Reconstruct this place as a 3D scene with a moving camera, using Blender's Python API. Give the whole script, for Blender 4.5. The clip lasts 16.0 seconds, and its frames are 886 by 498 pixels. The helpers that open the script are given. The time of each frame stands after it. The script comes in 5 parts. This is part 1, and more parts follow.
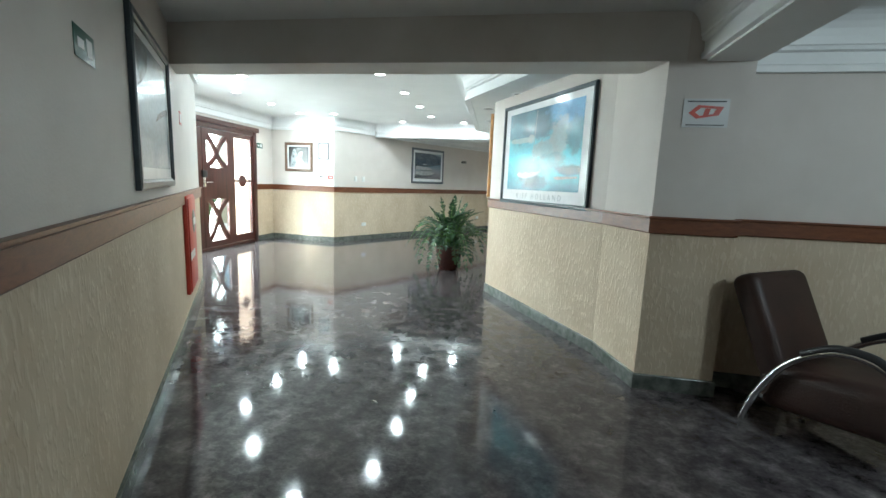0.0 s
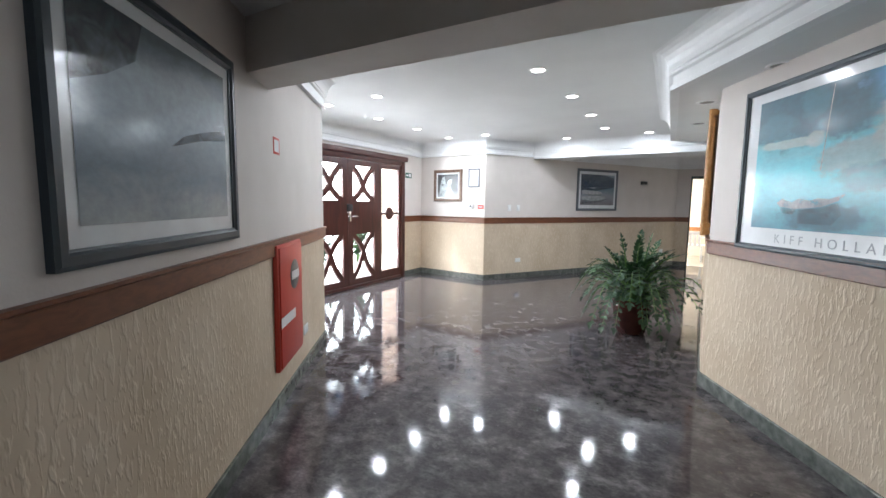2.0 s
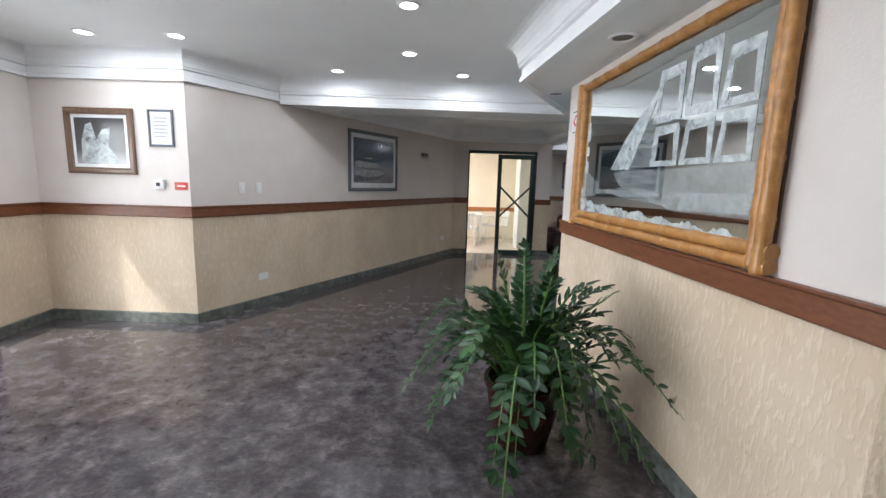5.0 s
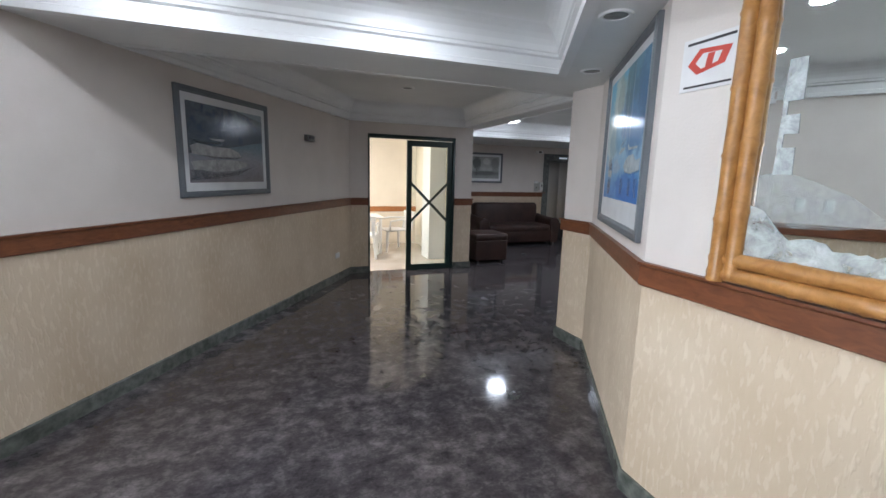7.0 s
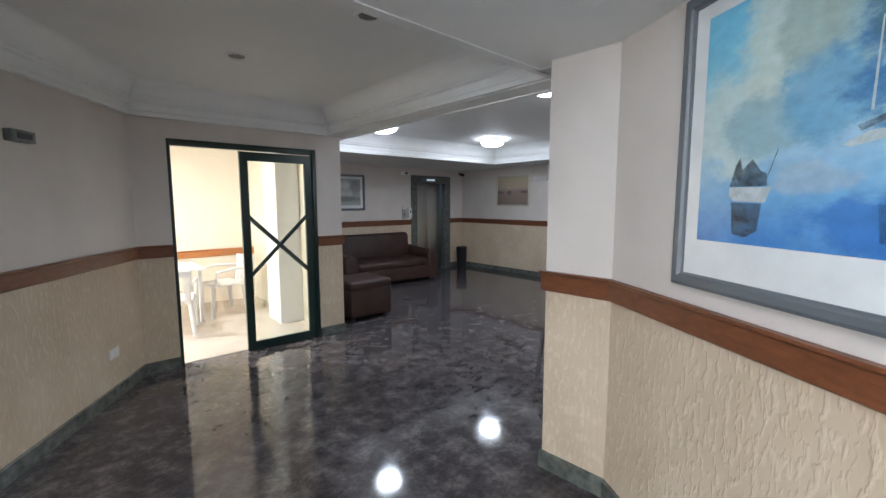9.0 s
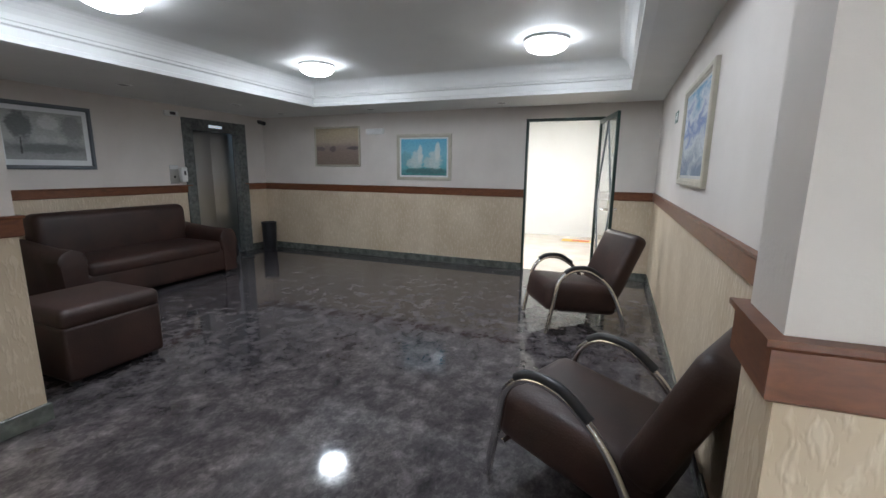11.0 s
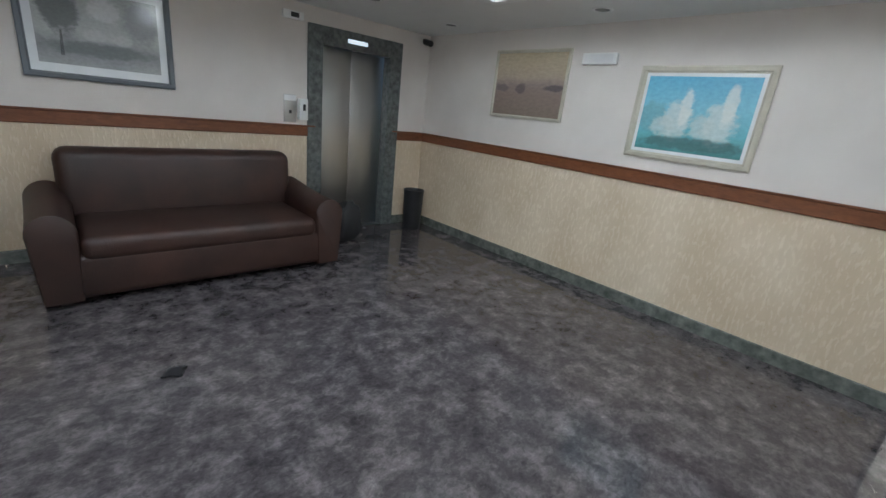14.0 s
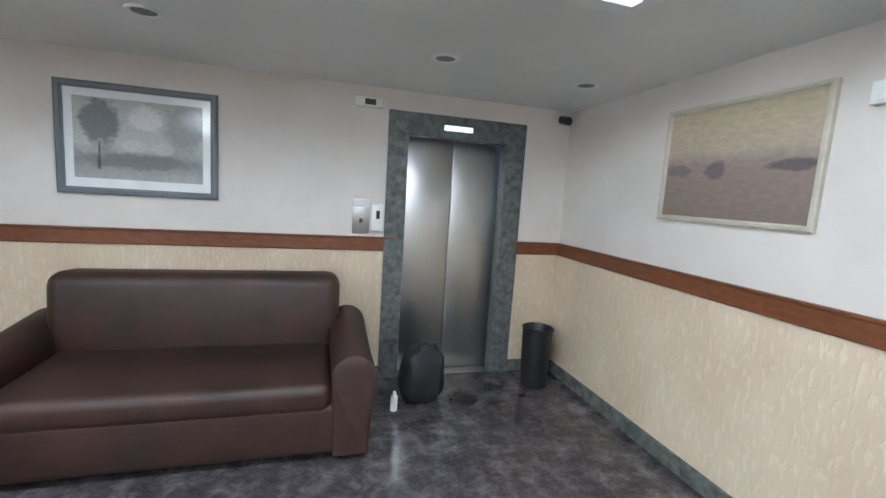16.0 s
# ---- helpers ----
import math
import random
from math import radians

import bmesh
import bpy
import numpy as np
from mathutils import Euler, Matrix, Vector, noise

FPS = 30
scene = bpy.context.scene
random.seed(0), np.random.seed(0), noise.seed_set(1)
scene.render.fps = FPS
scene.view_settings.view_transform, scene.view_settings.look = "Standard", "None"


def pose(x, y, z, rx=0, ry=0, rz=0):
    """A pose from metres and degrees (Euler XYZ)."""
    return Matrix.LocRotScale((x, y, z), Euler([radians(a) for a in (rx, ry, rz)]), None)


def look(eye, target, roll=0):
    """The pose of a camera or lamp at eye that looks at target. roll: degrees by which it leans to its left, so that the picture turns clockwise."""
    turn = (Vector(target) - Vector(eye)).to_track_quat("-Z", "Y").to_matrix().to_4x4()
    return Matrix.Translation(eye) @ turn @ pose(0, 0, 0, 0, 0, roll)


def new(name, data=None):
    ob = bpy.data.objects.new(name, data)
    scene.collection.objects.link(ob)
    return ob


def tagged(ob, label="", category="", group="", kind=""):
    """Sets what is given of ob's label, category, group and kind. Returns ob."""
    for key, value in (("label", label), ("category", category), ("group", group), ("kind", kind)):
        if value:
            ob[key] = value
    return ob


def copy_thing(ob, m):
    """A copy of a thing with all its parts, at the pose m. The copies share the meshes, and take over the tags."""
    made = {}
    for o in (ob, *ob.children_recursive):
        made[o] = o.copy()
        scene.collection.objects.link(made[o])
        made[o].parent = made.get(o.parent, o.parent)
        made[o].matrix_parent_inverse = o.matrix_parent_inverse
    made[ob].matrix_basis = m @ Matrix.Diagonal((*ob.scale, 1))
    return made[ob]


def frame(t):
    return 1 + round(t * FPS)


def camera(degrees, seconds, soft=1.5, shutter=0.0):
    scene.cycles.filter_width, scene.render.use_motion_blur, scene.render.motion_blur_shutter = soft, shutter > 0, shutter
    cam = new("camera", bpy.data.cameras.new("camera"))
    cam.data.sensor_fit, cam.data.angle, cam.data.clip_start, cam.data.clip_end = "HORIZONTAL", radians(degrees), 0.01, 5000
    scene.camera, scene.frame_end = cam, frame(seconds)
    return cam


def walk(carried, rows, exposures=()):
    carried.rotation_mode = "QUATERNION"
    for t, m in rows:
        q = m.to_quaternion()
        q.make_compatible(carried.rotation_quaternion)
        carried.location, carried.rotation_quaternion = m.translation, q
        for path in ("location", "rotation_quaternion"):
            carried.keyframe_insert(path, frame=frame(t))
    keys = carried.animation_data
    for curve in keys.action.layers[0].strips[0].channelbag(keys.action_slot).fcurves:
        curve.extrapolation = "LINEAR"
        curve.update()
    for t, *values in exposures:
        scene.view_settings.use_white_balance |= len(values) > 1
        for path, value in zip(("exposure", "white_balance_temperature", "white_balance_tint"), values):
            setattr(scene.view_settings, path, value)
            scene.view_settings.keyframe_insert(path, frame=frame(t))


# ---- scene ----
cam = camera(92.2, 16.0)
PATH = [
    (0, (0.038, -1.157, 1.332), (-0.325, 0.786, 1.03), 2.3),
    (0.5, (-0.028, -0.94, 1.341), (-0.592, 0.958, 1.06), 2.5),
    (1, (-0.143, -0.623, 1.349), (-0.876, 1.215, 1.061), 3.5),
    (1.5, (-0.235, -0.18, 1.416), (-1.275, 1.511, 1.174), 1.2),
    (2, (-0.413, 0.239, 1.431), (-1.464, 1.928, 1.218), 0.8),
    (2.5, (-0.666, 0.66, 1.462), (-1.502, 2.463, 1.237), -0.5),
    (3, (-0.905, 1.136, 1.483), (-1.523, 3.023, 1.247), -0.5),
    (3.5, (-1.167, 1.596, 1.478), (-1.559, 3.543, 1.244), -0.2),
    (6, (-1.906, 4.31, 1.503), (-1.468, 6.23, 1.151), 1.2),
    (6.5, (-2.01, 4.917, 1.545), (-1.375, 6.782, 1.201), 0.7),
    (7, (-1.986, 5.417, 1.55), (-1.315, 7.27, 1.21), 1.5),
    (7.5, (-1.951, 5.927, 1.533), (-1.193, 7.751, 1.217), 0.1),
    (8, (-1.888, 6.449, 1.539), (-1.02, 8.237, 1.312), -0.4),
    (8.5, (-1.716, 6.931, 1.534), (-0.678, 8.627, 1.315), 0.0),
    (9, (-1.547, 7.426, 1.568), (-0.238, 8.922, 1.349), -0.1),
    (9.5, (-1.279, 7.884, 1.563), (0.186, 9.226, 1.333), -0.2),
    (10, (-0.99, 8.349, 1.521), (0.635, 9.491, 1.29), -0.8),
    (12.5, (0.738, 10.023, 1.393), (2.623, 10.39, 0.836), 5.1),
    (13, (1.134, 10.31, 1.438), (2.955, 10.817, 0.786), 7.0),
    (13.5, (1.636, 10.477, 1.467), (3.213, 11.501, 0.786), 7.5),
    (14, (2.161, 10.64, 1.46), (3.473, 12.022, 0.852), 6.3),
    (14.5, (2.643, 10.876, 1.479), (3.763, 12.447, 0.95), 5.6),
    (15, (3.059, 11.104, 1.513), (3.892, 12.865, 1.064), 5.5),
    (15.5, (3.42, 11.402, 1.509), (4.104, 13.25, 1.167), 4.7),
    (16, (3.738, 11.718, 1.544), (4.291, 13.623, 1.291), 3.7),
]
EXPOSURES = [(0, 0.85, 6050, -4), (1.5, 0.5, 6150, 11), (2.5, 0.25, 6250, 12), (3.5, -0.08, 6400, 14), (6, -0.12, 6200, 13), (7.5, 0.08, 6100, 13), (8.5, 0.45, 6200, 12),
             (9, 0.4, 6150, 11), (10, 0.2, 6200, 10), (12.5, 0.55, 6500, 8), (13.5, 0.55, 6350, 6), (14.5, 1.6, 6150, 6), (15, 1.75, 6150, 6), (16, 1.8, 6100, 7)]
HALL_W, LOBBY_W, DOOR_W, SOUTH_W, ROOM_W, CORR_W = 7.5, 6, 720, 34, 110, 70
walk(cam, [(t, look(eye, target, roll)) for t, eye, target, roll in PATH], EXPOSURES)

# ---- world and light ----
world = bpy.data.worlds.new("world")
scene.world = world
world.use_nodes = True
_wn = world.node_tree.nodes
_sky = _wn.new("ShaderNodeTexSky")
_sky.sky_type = 'NISHITA'
_sky.sun_disc = False
_sky.sun_elevation = radians(48)
_sky.sun_rotation = radians(250)
world.node_tree.links.new(_sky.outputs[0], _wn["Background"].inputs[0])
_wn["Background"].inputs[1].default_value = 0.15

sun = new("sun", bpy.data.lights.new("sun", 'SUN'))
sun.data.energy = 3.0
sun.data.angle = radians(0.6)
sun.data.color = (1.0, 0.95, 0.88)
sun.matrix_world = look((-20, -7, 23), (-6, 7, 0))


def disk_lamp(x, y, z, watts, size, colour=(0.89, 0.95, 1.0)):
    d = bpy.data.lights.new("lamp", 'AREA')
    d.shape, d.size, d.energy, d.color = 'DISK', size, watts, colour
    ob = new("lamp_light", d)
    ob.location = (x, y, z)
    return ob


def box_lamp(m, watts, sx, sy, colour=(1, 1, 1)):
    d = bpy.data.lights.new("opening", 'AREA')
    d.shape, d.size, d.size_y, d.energy, d.color = 'RECTANGLE', sx, sy, watts, colour
    ob = new("opening_light", d)
    ob.matrix_world = m
    return ob


HALL_DOWN = [(-4.44, 4.02), (-3.63, 3.98), (-4.44, 4.95), (-4.45, 5.9), (-4.47, 6.9), (-3.74, 6.9), (-2.53, 3.18),
             (-1.77, 3.95), (-1.76, 5.0), (-1.81, 6.08), (-1.85, 7.14), (-2.63, 7.85), (-1.32, 7.85)]
LOBBY_LAMPS = [(1.75, 12.42), (3.95, 12.43), (1.7, 9.72), (3.85, 9.8)]
CEIL, SOFFIT, SOUTH = 2.6, 2.32, 2.42
for x, y in HALL_DOWN:
    disk_lamp(x, y, CEIL - 0.012, HALL_W, 0.11)
for x, y in LOBBY_LAMPS:
    disk_lamp(x, y, 2.47, LOBBY_W, 0.3, (0.76, 0.86, 1.0))
# daylight in the entrance, unseen lamps added in the two rooms behind open doors
box_lamp(look((-7.1, 5.27, 1.35), (-3.0, 5.38, 1.35)), DOOR_W, 5.4, 2.7, (0.93, 0.97, 1.0))
disk_lamp(-2.0, 13.3, 2.5, ROOM_W, 0.5, (1, 0.96, 0.9))
disk_lamp(7.2, 10.95, 2.55, CORR_W, 0.6, (1, 0.97, 0.92))
# fill light without a fixture, added unseen to brighten the start room
south = new("lamp_light", bpy.data.lights.new("lamp", 'POINT'))
south.data.energy, south.data.shadow_soft_size, south.data.color = SOUTH_W, 0.1, (0.85, 0.93, 1.0)
south.location = (2.7, -0.5, 2.2)


# ---- materials ----
def material(name, rough=0.6, metal=0.0):
    m = bpy.data.materials.new(name)
    m.use_nodes = True
    b = m.node_tree.nodes["Principled BSDF"]
    b.inputs["Roughness"].default_value = rough
    b.inputs["Metallic"].default_value = metal
    return m, m.node_tree.nodes, m.node_tree.links, b


def coords(n, k, scale=(1, 1, 1)):
    tc, mp = n.new("ShaderNodeTexCoord"), n.new("ShaderNodeMapping")
    mp.inputs["Scale"].default_value = scale
    k.new(tc.outputs["Object"], mp.inputs[0])
    return mp.outputs[0]


def noise_tex(n, k, vec, scale, detail=4, rough=0.55, dist=0.0):
    t = n.new("ShaderNodeTexNoise")
    t.inputs["Scale"].default_value, t.inputs["Detail"].default_value = scale, detail
    t.inputs["Roughness"].default_value, t.inputs["Distortion"].default_value = rough, dist
    k.new(vec, t.inputs["Vector"])
    return t.outputs["Fac"]


def ramp(n, k, fac, stops):
    r = n.new("ShaderNodeValToRGB")
    e = r.color_ramp.elements
    while len(e) < len(stops):
        e.new(0.5)
    for q, (p, c) in zip(e, stops):
        q.position, q.color = p, (*c, 1)
    k.new(fac, r.inputs[0])
    return r.outputs[0]


def bump(n, k, b, fac, strength, dist=0.01):
    u = n.new("ShaderNodeBump")
    u.inputs["Strength"].default_value, u.inputs["Distance"].default_value = strength, dist
    k.new(fac, u.inputs["Height"])
    k.new(u.outputs[0], b.inputs["Normal"])


def mottled(name, c0, c1, rough=0.6, scale=3.0, fine=60.0, relief=0.15, metal=0.0, stretch=(1, 1, 1), fine_stretch=(1, 1, 1), dist=0.004):
    m, n, k, b = material(name, rough, metal)
    big = noise_tex(n, k, coords(n, k, stretch), scale)
    k.new(ramp(n, k, big, [(0.3, c0), (0.72, c1)]), b.inputs["Base Color"])
    if relief:
        bump(n, k, b, noise_tex(n, k, coords(n, k, fine_stretch), fine, 5), relief, dist)
    return m


def granite():
    m, n, k, b = material("polished granite", 0.06)
    v = coords(n, k)
    big = noise_tex(n, k, v, 7.0, 8, 0.66, 0.2)
    slow = noise_tex(n, k, v, 1.1, 3)
    fine = noise_tex(n, k, coords(n, k, (1, 1.5, 1)), 26.0, 6, 0.72, 0.9)
    c1 = ramp(n, k, big, [(0.3, (0.04, 0.037, 0.04)), (0.47, (0.08, 0.074, 0.078)), (0.56, (0.12, 0.112, 0.115)), (0.7, (0.2, 0.188, 0.19))])
    c2 = ramp(n, k, fine, [(0.32, (0.08, 0.07, 0.07)), (0.55, (0.5, 0.47, 0.47)), (0.72, (0.88, 0.84, 0.83))])
    mx = n.new("ShaderNodeMix")
    mx.data_type, mx.blend_type = 'RGBA', 'OVERLAY'
    mx.inputs[0].default_value = 0.5
    k.new(c1, mx.inputs[6])
    k.new(c2, mx.inputs[7])
    my = n.new("ShaderNodeMix")
    my.data_type, my.blend_type = 'RGBA', 'MULTIPLY'
    my.inputs[0].default_value = 1.0
    k.new(mx.outputs[2], my.inputs[6])
    k.new(ramp(n, k, slow, [(0.35, (0.78, 0.76, 0.78)), (0.65, (1.0, 0.97, 0.96))]), my.inputs[7])
    k.new(my.outputs[2], b.inputs["Base Color"])
    r = n.new("ShaderNodeMapRange")
    r.inputs[1].default_value, r.inputs[2].default_value = 0.35, 0.65
    r.inputs[3].default_value, r.inputs[4].default_value = 0.045, 0.115
    k.new(big, r.inputs[0])
    k.new(r.outputs[0], b.inputs["Roughness"])
    bump(n, k, b, noise_tex(n, k, v, 3.5, 3), 0.02, 0.004)
    return m


def rain_plaster():
    """Beige plaster combed in short upright strokes."""
    m, n, k, b = material("combed beige plaster", 0.72)
    stroke = noise_tex(n, k, coords(n, k, (1, 1, 0.32)), 42.0, 2, 0.5, 0.3)
    cloud = noise_tex(n, k, coords(n, k, (1, 1, 0.6)), 2.6, 5)
    mx = n.new("ShaderNodeMix")
    mx.data_type = 'RGBA'
    mx.inputs[0].default_value = 0.18
    k.new(ramp(n, k, cloud, [(0.3, (0.52, 0.405, 0.28)), (0.7, (0.66, 0.545, 0.41))]), mx.inputs[6])
    # raised strokes coloured paler, which puts their highlights into the colour
    k.new(ramp(n, k, stroke, [(0.36, (0.5, 0.41, 0.3)), (0.54, (0.57, 0.48, 0.36)), (0.62, (0.84, 0.78, 0.66))]), mx.inputs[7])
    k.new(mx.outputs[2], b.inputs["Base Color"])
    lift = ramp(n, k, stroke, [(0.5, (0, 0, 0)), (0.64, (1, 1, 1))])
    bump(n, k, b, lift, 0.32, 0.008)
    return m


def wood(name, c0, c1, rough=0.35, along=(9, 9, 0.6)):
    m, n, k, b = material(name, rough)
    g = noise_tex(n, k, coords(n, k, along), 3.0, 6, 0.6, 0.8)
    k.new(ramp(n, k, g, [(0.3, c0), (0.7, c1)]), b.inputs["Base Color"])
    bump(n, k, b, g, 0.12, 0.003)
    return m


def glowing(name, colour, strength):
    m, n, k, b = material(name, 0.5)
    b.inputs["Base Color"].default_value = (*colour, 1)
    b.inputs["Emission Color"].default_value = (*colour, 1)
    b.inputs["Emission Strength"].default_value = strength
    return m


def clear(name, tint=(1, 1, 1), rough=0.0):
    m, n, k, b = material(name, rough)
    b.inputs["Base Color"].default_value = (*tint, 1)
    b.inputs["Transmission Weight"].default_value = 1.0
    b.inputs["IOR"].default_value = 1.45
    return m


def paint(name, colour, rough=0.5, metal=0.0):
    return mottled(name, [c * 0.92 for c in colour], [min(1, c * 1.06) for c in colour], rough, 6.0, 120.0, 0.05, metal)


FLOOR = granite()
PLASTER = rain_plaster()
UPPER = mottled("pale textured wall paint", (0.61, 0.56, 0.52), (0.68, 0.63, 0.59), 0.68, 2.0, 70.0, 0.3)
WHITE = mottled("white ceiling paint", (0.74, 0.75, 0.74), (0.8, 0.81, 0.8), 0.6, 1.5, 90.0, 0.08)
GLOSS = mottled("white moulding paint", (0.78, 0.79, 0.79), (0.83, 0.84, 0.84), 0.4, 3.0, 60.0, 0.05)
RAILM = wood("reddish brown rail wood", (0.115, 0.037, 0.016), (0.2, 0.07, 0.028), 0.38, (4, 4, 14))
GREENSTONE = mottled("grey green granite skirting", (0.06, 0.068, 0.06), (0.17, 0.18, 0.16), 0.25, 16.0, 80.0, 0.03)
MAHOG = wood("dark mahogany", (0.03, 0.008, 0.006), (0.085, 0.02, 0.013), 0.3)
LEATHER = mottled("brown leatherette", (0.02, 0.0085, 0.006), (0.048, 0.02, 0.014), 0.5, 3.5, 90.0, 0.35)
STEEL = mottled("brushed steel", (0.4, 0.4, 0.39), (0.52, 0.52, 0.51), 0.32, 2.0, 30.0, 0.1, 1.0, (1, 1, 0.1), (14, 14, 0.3))
CHROME = mottled("chrome", (0.7, 0.7, 0.7), (0.8, 0.8, 0.8), 0.15, 3.0, 60.0, 0.02, 1.0)
DKGREEN = paint("dark green metal", (0.012, 0.032, 0.028), 0.3)
BLACK = paint("black plastic", (0.018, 0.018, 0.02), 0.4)
GREYST = mottled("grey granite surround", (0.05, 0.056, 0.055), (0.16, 0.172, 0.166), 0.3, 22.0, 80.0, 0.04)
GLASS = clear("clear glass", (0.95, 1.0, 0.98))
RED = paint("red paint", (0.5, 0.045, 0.025), 0.4)
WPLAST = paint("white plastic", (0.75, 0.75, 0.73), 0.35)
LAMPGLOW = glowing("lit lamp glass", (1, 0.97, 0.93), 14)
OPAL = glowing("lit opal glass", (0.88, 0.94, 1.0), 24)


# ---- mesh helpers ----
def mesh_ob(name, bm, mats, smooth=False, parent=None):
    me = bpy.data.meshes.new(name)
    bmesh.ops.recalc_face_normals(bm, faces=bm.faces)
    bm.to_mesh(me)
    bm.free()
    for m in (mats if isinstance(mats, (list, tuple)) else [mats]):
        me.materials.append(m)
    if smooth:
        for p in me.polygons:
            p.use_smooth = True
        me.set_sharp_from_angle(angle=radians(40))
    ob = new(name, me)
    if parent is not None:
        ob.parent = parent
    return ob


def add_box(bm, lo, hi, m=None, bevel=0.0, mat=0, seg=2):
    r = bmesh.ops.create_cube(bm, size=1.0)
    vs = r["verts"]
    for v in vs:
        v.co = Vector([lo[i] + (v.co[i] + 0.5) * (hi[i] - lo[i]) for i in range(3)])
    if bevel:
        es = list({e for v in vs for e in v.link_edges})
        g = bmesh.ops.bevel(bm, geom=es, offset=bevel, segments=seg, affect='EDGES', profile=0.5)
        vs = list({v for f in g["faces"] for v in f.verts} | {v for v in vs if v.is_valid})
    fs = {f for v in vs for f in v.link_faces}
    for f in fs:
        f.material_index = mat
    if m is not None:
        for v in vs:
            v.co = m @ v.co
    return vs


def box(name, lo, hi, mat, bevel=0.0, parent=None, m=None):
    bm = bmesh.new()
    add_box(bm, lo, hi, m, bevel)
    return mesh_ob(name, bm, mat, bevel > 0, parent)


def add_prism(bm, pts, z0, z1, mat=0):
    lo = [bm.verts.new((x, y, z0)) for x, y in pts]
    hi = [bm.verts.new((x, y, z1)) for x, y in pts]
    fs = [bm.faces.new(lo[::-1]), bm.faces.new(hi)]
    for i in range(len(pts)):
        j = (i + 1) % len(pts)
        fs.append(bm.faces.new((lo[i], lo[j], hi[j], hi[i])))
    for f in fs:
        f.material_index = mat


def prism(name, pts, z0, z1, mat, parent=None):
    bm = bmesh.new()
    add_prism(bm, pts, z0, z1)
    return mesh_ob(name, bm, mat, False, parent)


def add_lathe(bm, prof, seg=24, mat=0, at=(0, 0, 0)):
    rings = []
    for r, z in prof:
        if r < 1e-5:
            rings.append([bm.verts.new((at[0], at[1], at[2] + z))])
        else:
            rings.append([bm.verts.new((at[0] + r * math.cos(2 * math.pi * i / seg), at[1] + r * math.sin(2 * math.pi * i / seg), at[2] + z)) for i in range(seg)])
    for a, b in zip(rings, rings[1:]):
        for i in range(seg):
            j = (i + 1) % seg
            f = [a[i % len(a)], a[j % len(a)], b[j % len(b)], b[i % len(b)]]
            f = list(dict.fromkeys(f))
            if len(f) > 2:
                bm.faces.new(f).material_index = mat


def lathe(name, prof, mat, seg=24, parent=None, at=(0, 0, 0)):
    bm = bmesh.new()
    add_lathe(bm, prof, seg, 0, at)
    return mesh_ob(name, bm, mat, True, parent)


def add_tube(bm, pts, r, seg=8, mat=0, flat=1.0):
    pts = [Vector(p) for p in pts]
    rings = []
    up = None
    for i, p in enumerate(pts):
        d = (pts[min(i + 1, len(pts) - 1)] - pts[max(i - 1, 0)]).normalized()
        if up is None:
            up = d.orthogonal().normalized()
        up = (up - d * up.dot(d)).normalized()
        s = d.cross(up)
        rr = r(i / (len(pts) - 1)) if callable(r) else r
        rings.append([bm.verts.new(p + (up * math.cos(a) * flat + s * math.sin(a)) * rr) for a in [2 * math.pi * q / seg for q in range(seg)]])
    for a, b in zip(rings, rings[1:]):
        for i in range(seg):
            bm.faces.new((a[i], a[(i + 1) % seg], b[(i + 1) % seg], b[i])).material_index = mat
    bm.faces.new(rings[0][::-1]).material_index = mat
    bm.faces.new(rings[-1]).material_index = mat


def sweep(name, path, prof, mat, closed=False):
    """A moulding along a level line; profile of (distance to the line's left, height)."""
    bm = bmesh.new()
    P = [Vector((x, y)) for x, y in path]
    n = len(P)
    rows = []
    for i, p in enumerate(P):
        dirs = []
        if closed or i > 0:
            dirs.append((p - P[i - 1]).normalized())
        if closed or i < n - 1:
            dirs.append((P[(i + 1) % n] - p).normalized())
        nn = [Vector((-d.y, d.x)) for d in dirs]
        nor = sum(nn, Vector((0, 0))).normalized()
        s = 1 / max(0.4, nor.dot(nn[0]))
        rows.append([bm.verts.new((p.x + nor.x * o * s, p.y + nor.y * o * s, z)) for o, z in prof])
    for i in range(n if closed else n - 1):
        a, b = rows[i], rows[(i + 1) % n]
        for j in range(len(prof)):
            q = (j + 1) % len(prof)
            bm.faces.new((a[j], b[j], b[q], a[q]))
    if not closed:
        bm.faces.new(rows[0])
        bm.faces.new(rows[-1][::-1])
    return mesh_ob(name, bm, mat)


# ---- plan ----
RAIL0, RAIL1 = 1.068, 1.18
PLAN = [
    ("wall_lobby_east", (5.8, 8.65)), ("wall_lobby_north", (5.8, 15.1)), ("wall_lobby_west", (0.89, 15.1)),
    ("wall_glass_door", (0.89, 12.04)), ("wall_passage", (-1.12, 12.04)), ("wall_hall_north", (-3.95, 7.36)),
    ("wall_entrance", (-5.44, 7.45)), ("wall_return", (-5.3, 3.4)), ("wall_left", (-3.742, 3.278)),
    ("wall_start_west", (-0.37, -1.4)), ("wall_start_south", (-0.37, -4.3)), ("wall_start_east", (5.5, -4.3)),
    ("wall_start_north", (5.5, 2.0)), ("wall_column_side", (1.34, 2.0)), ("wall_column_front", (1.34, 1.82)),
    ("wall_column_chamfer", (0.85, 1.815)), ("wall_posters", (0.66, 2.39)), ("wall_mirror", (-0.395, 4.18)),
    ("wall_block", (-0.44, 6.93)), ("wall_block_end", (0.49, 8.46)), ("wall_block_lobby", (0.47, 8.84)),
    ("wall_block_inner", (0.66, 8.84)), ("wall_lobby_south", (0.66, 8.65)),
]
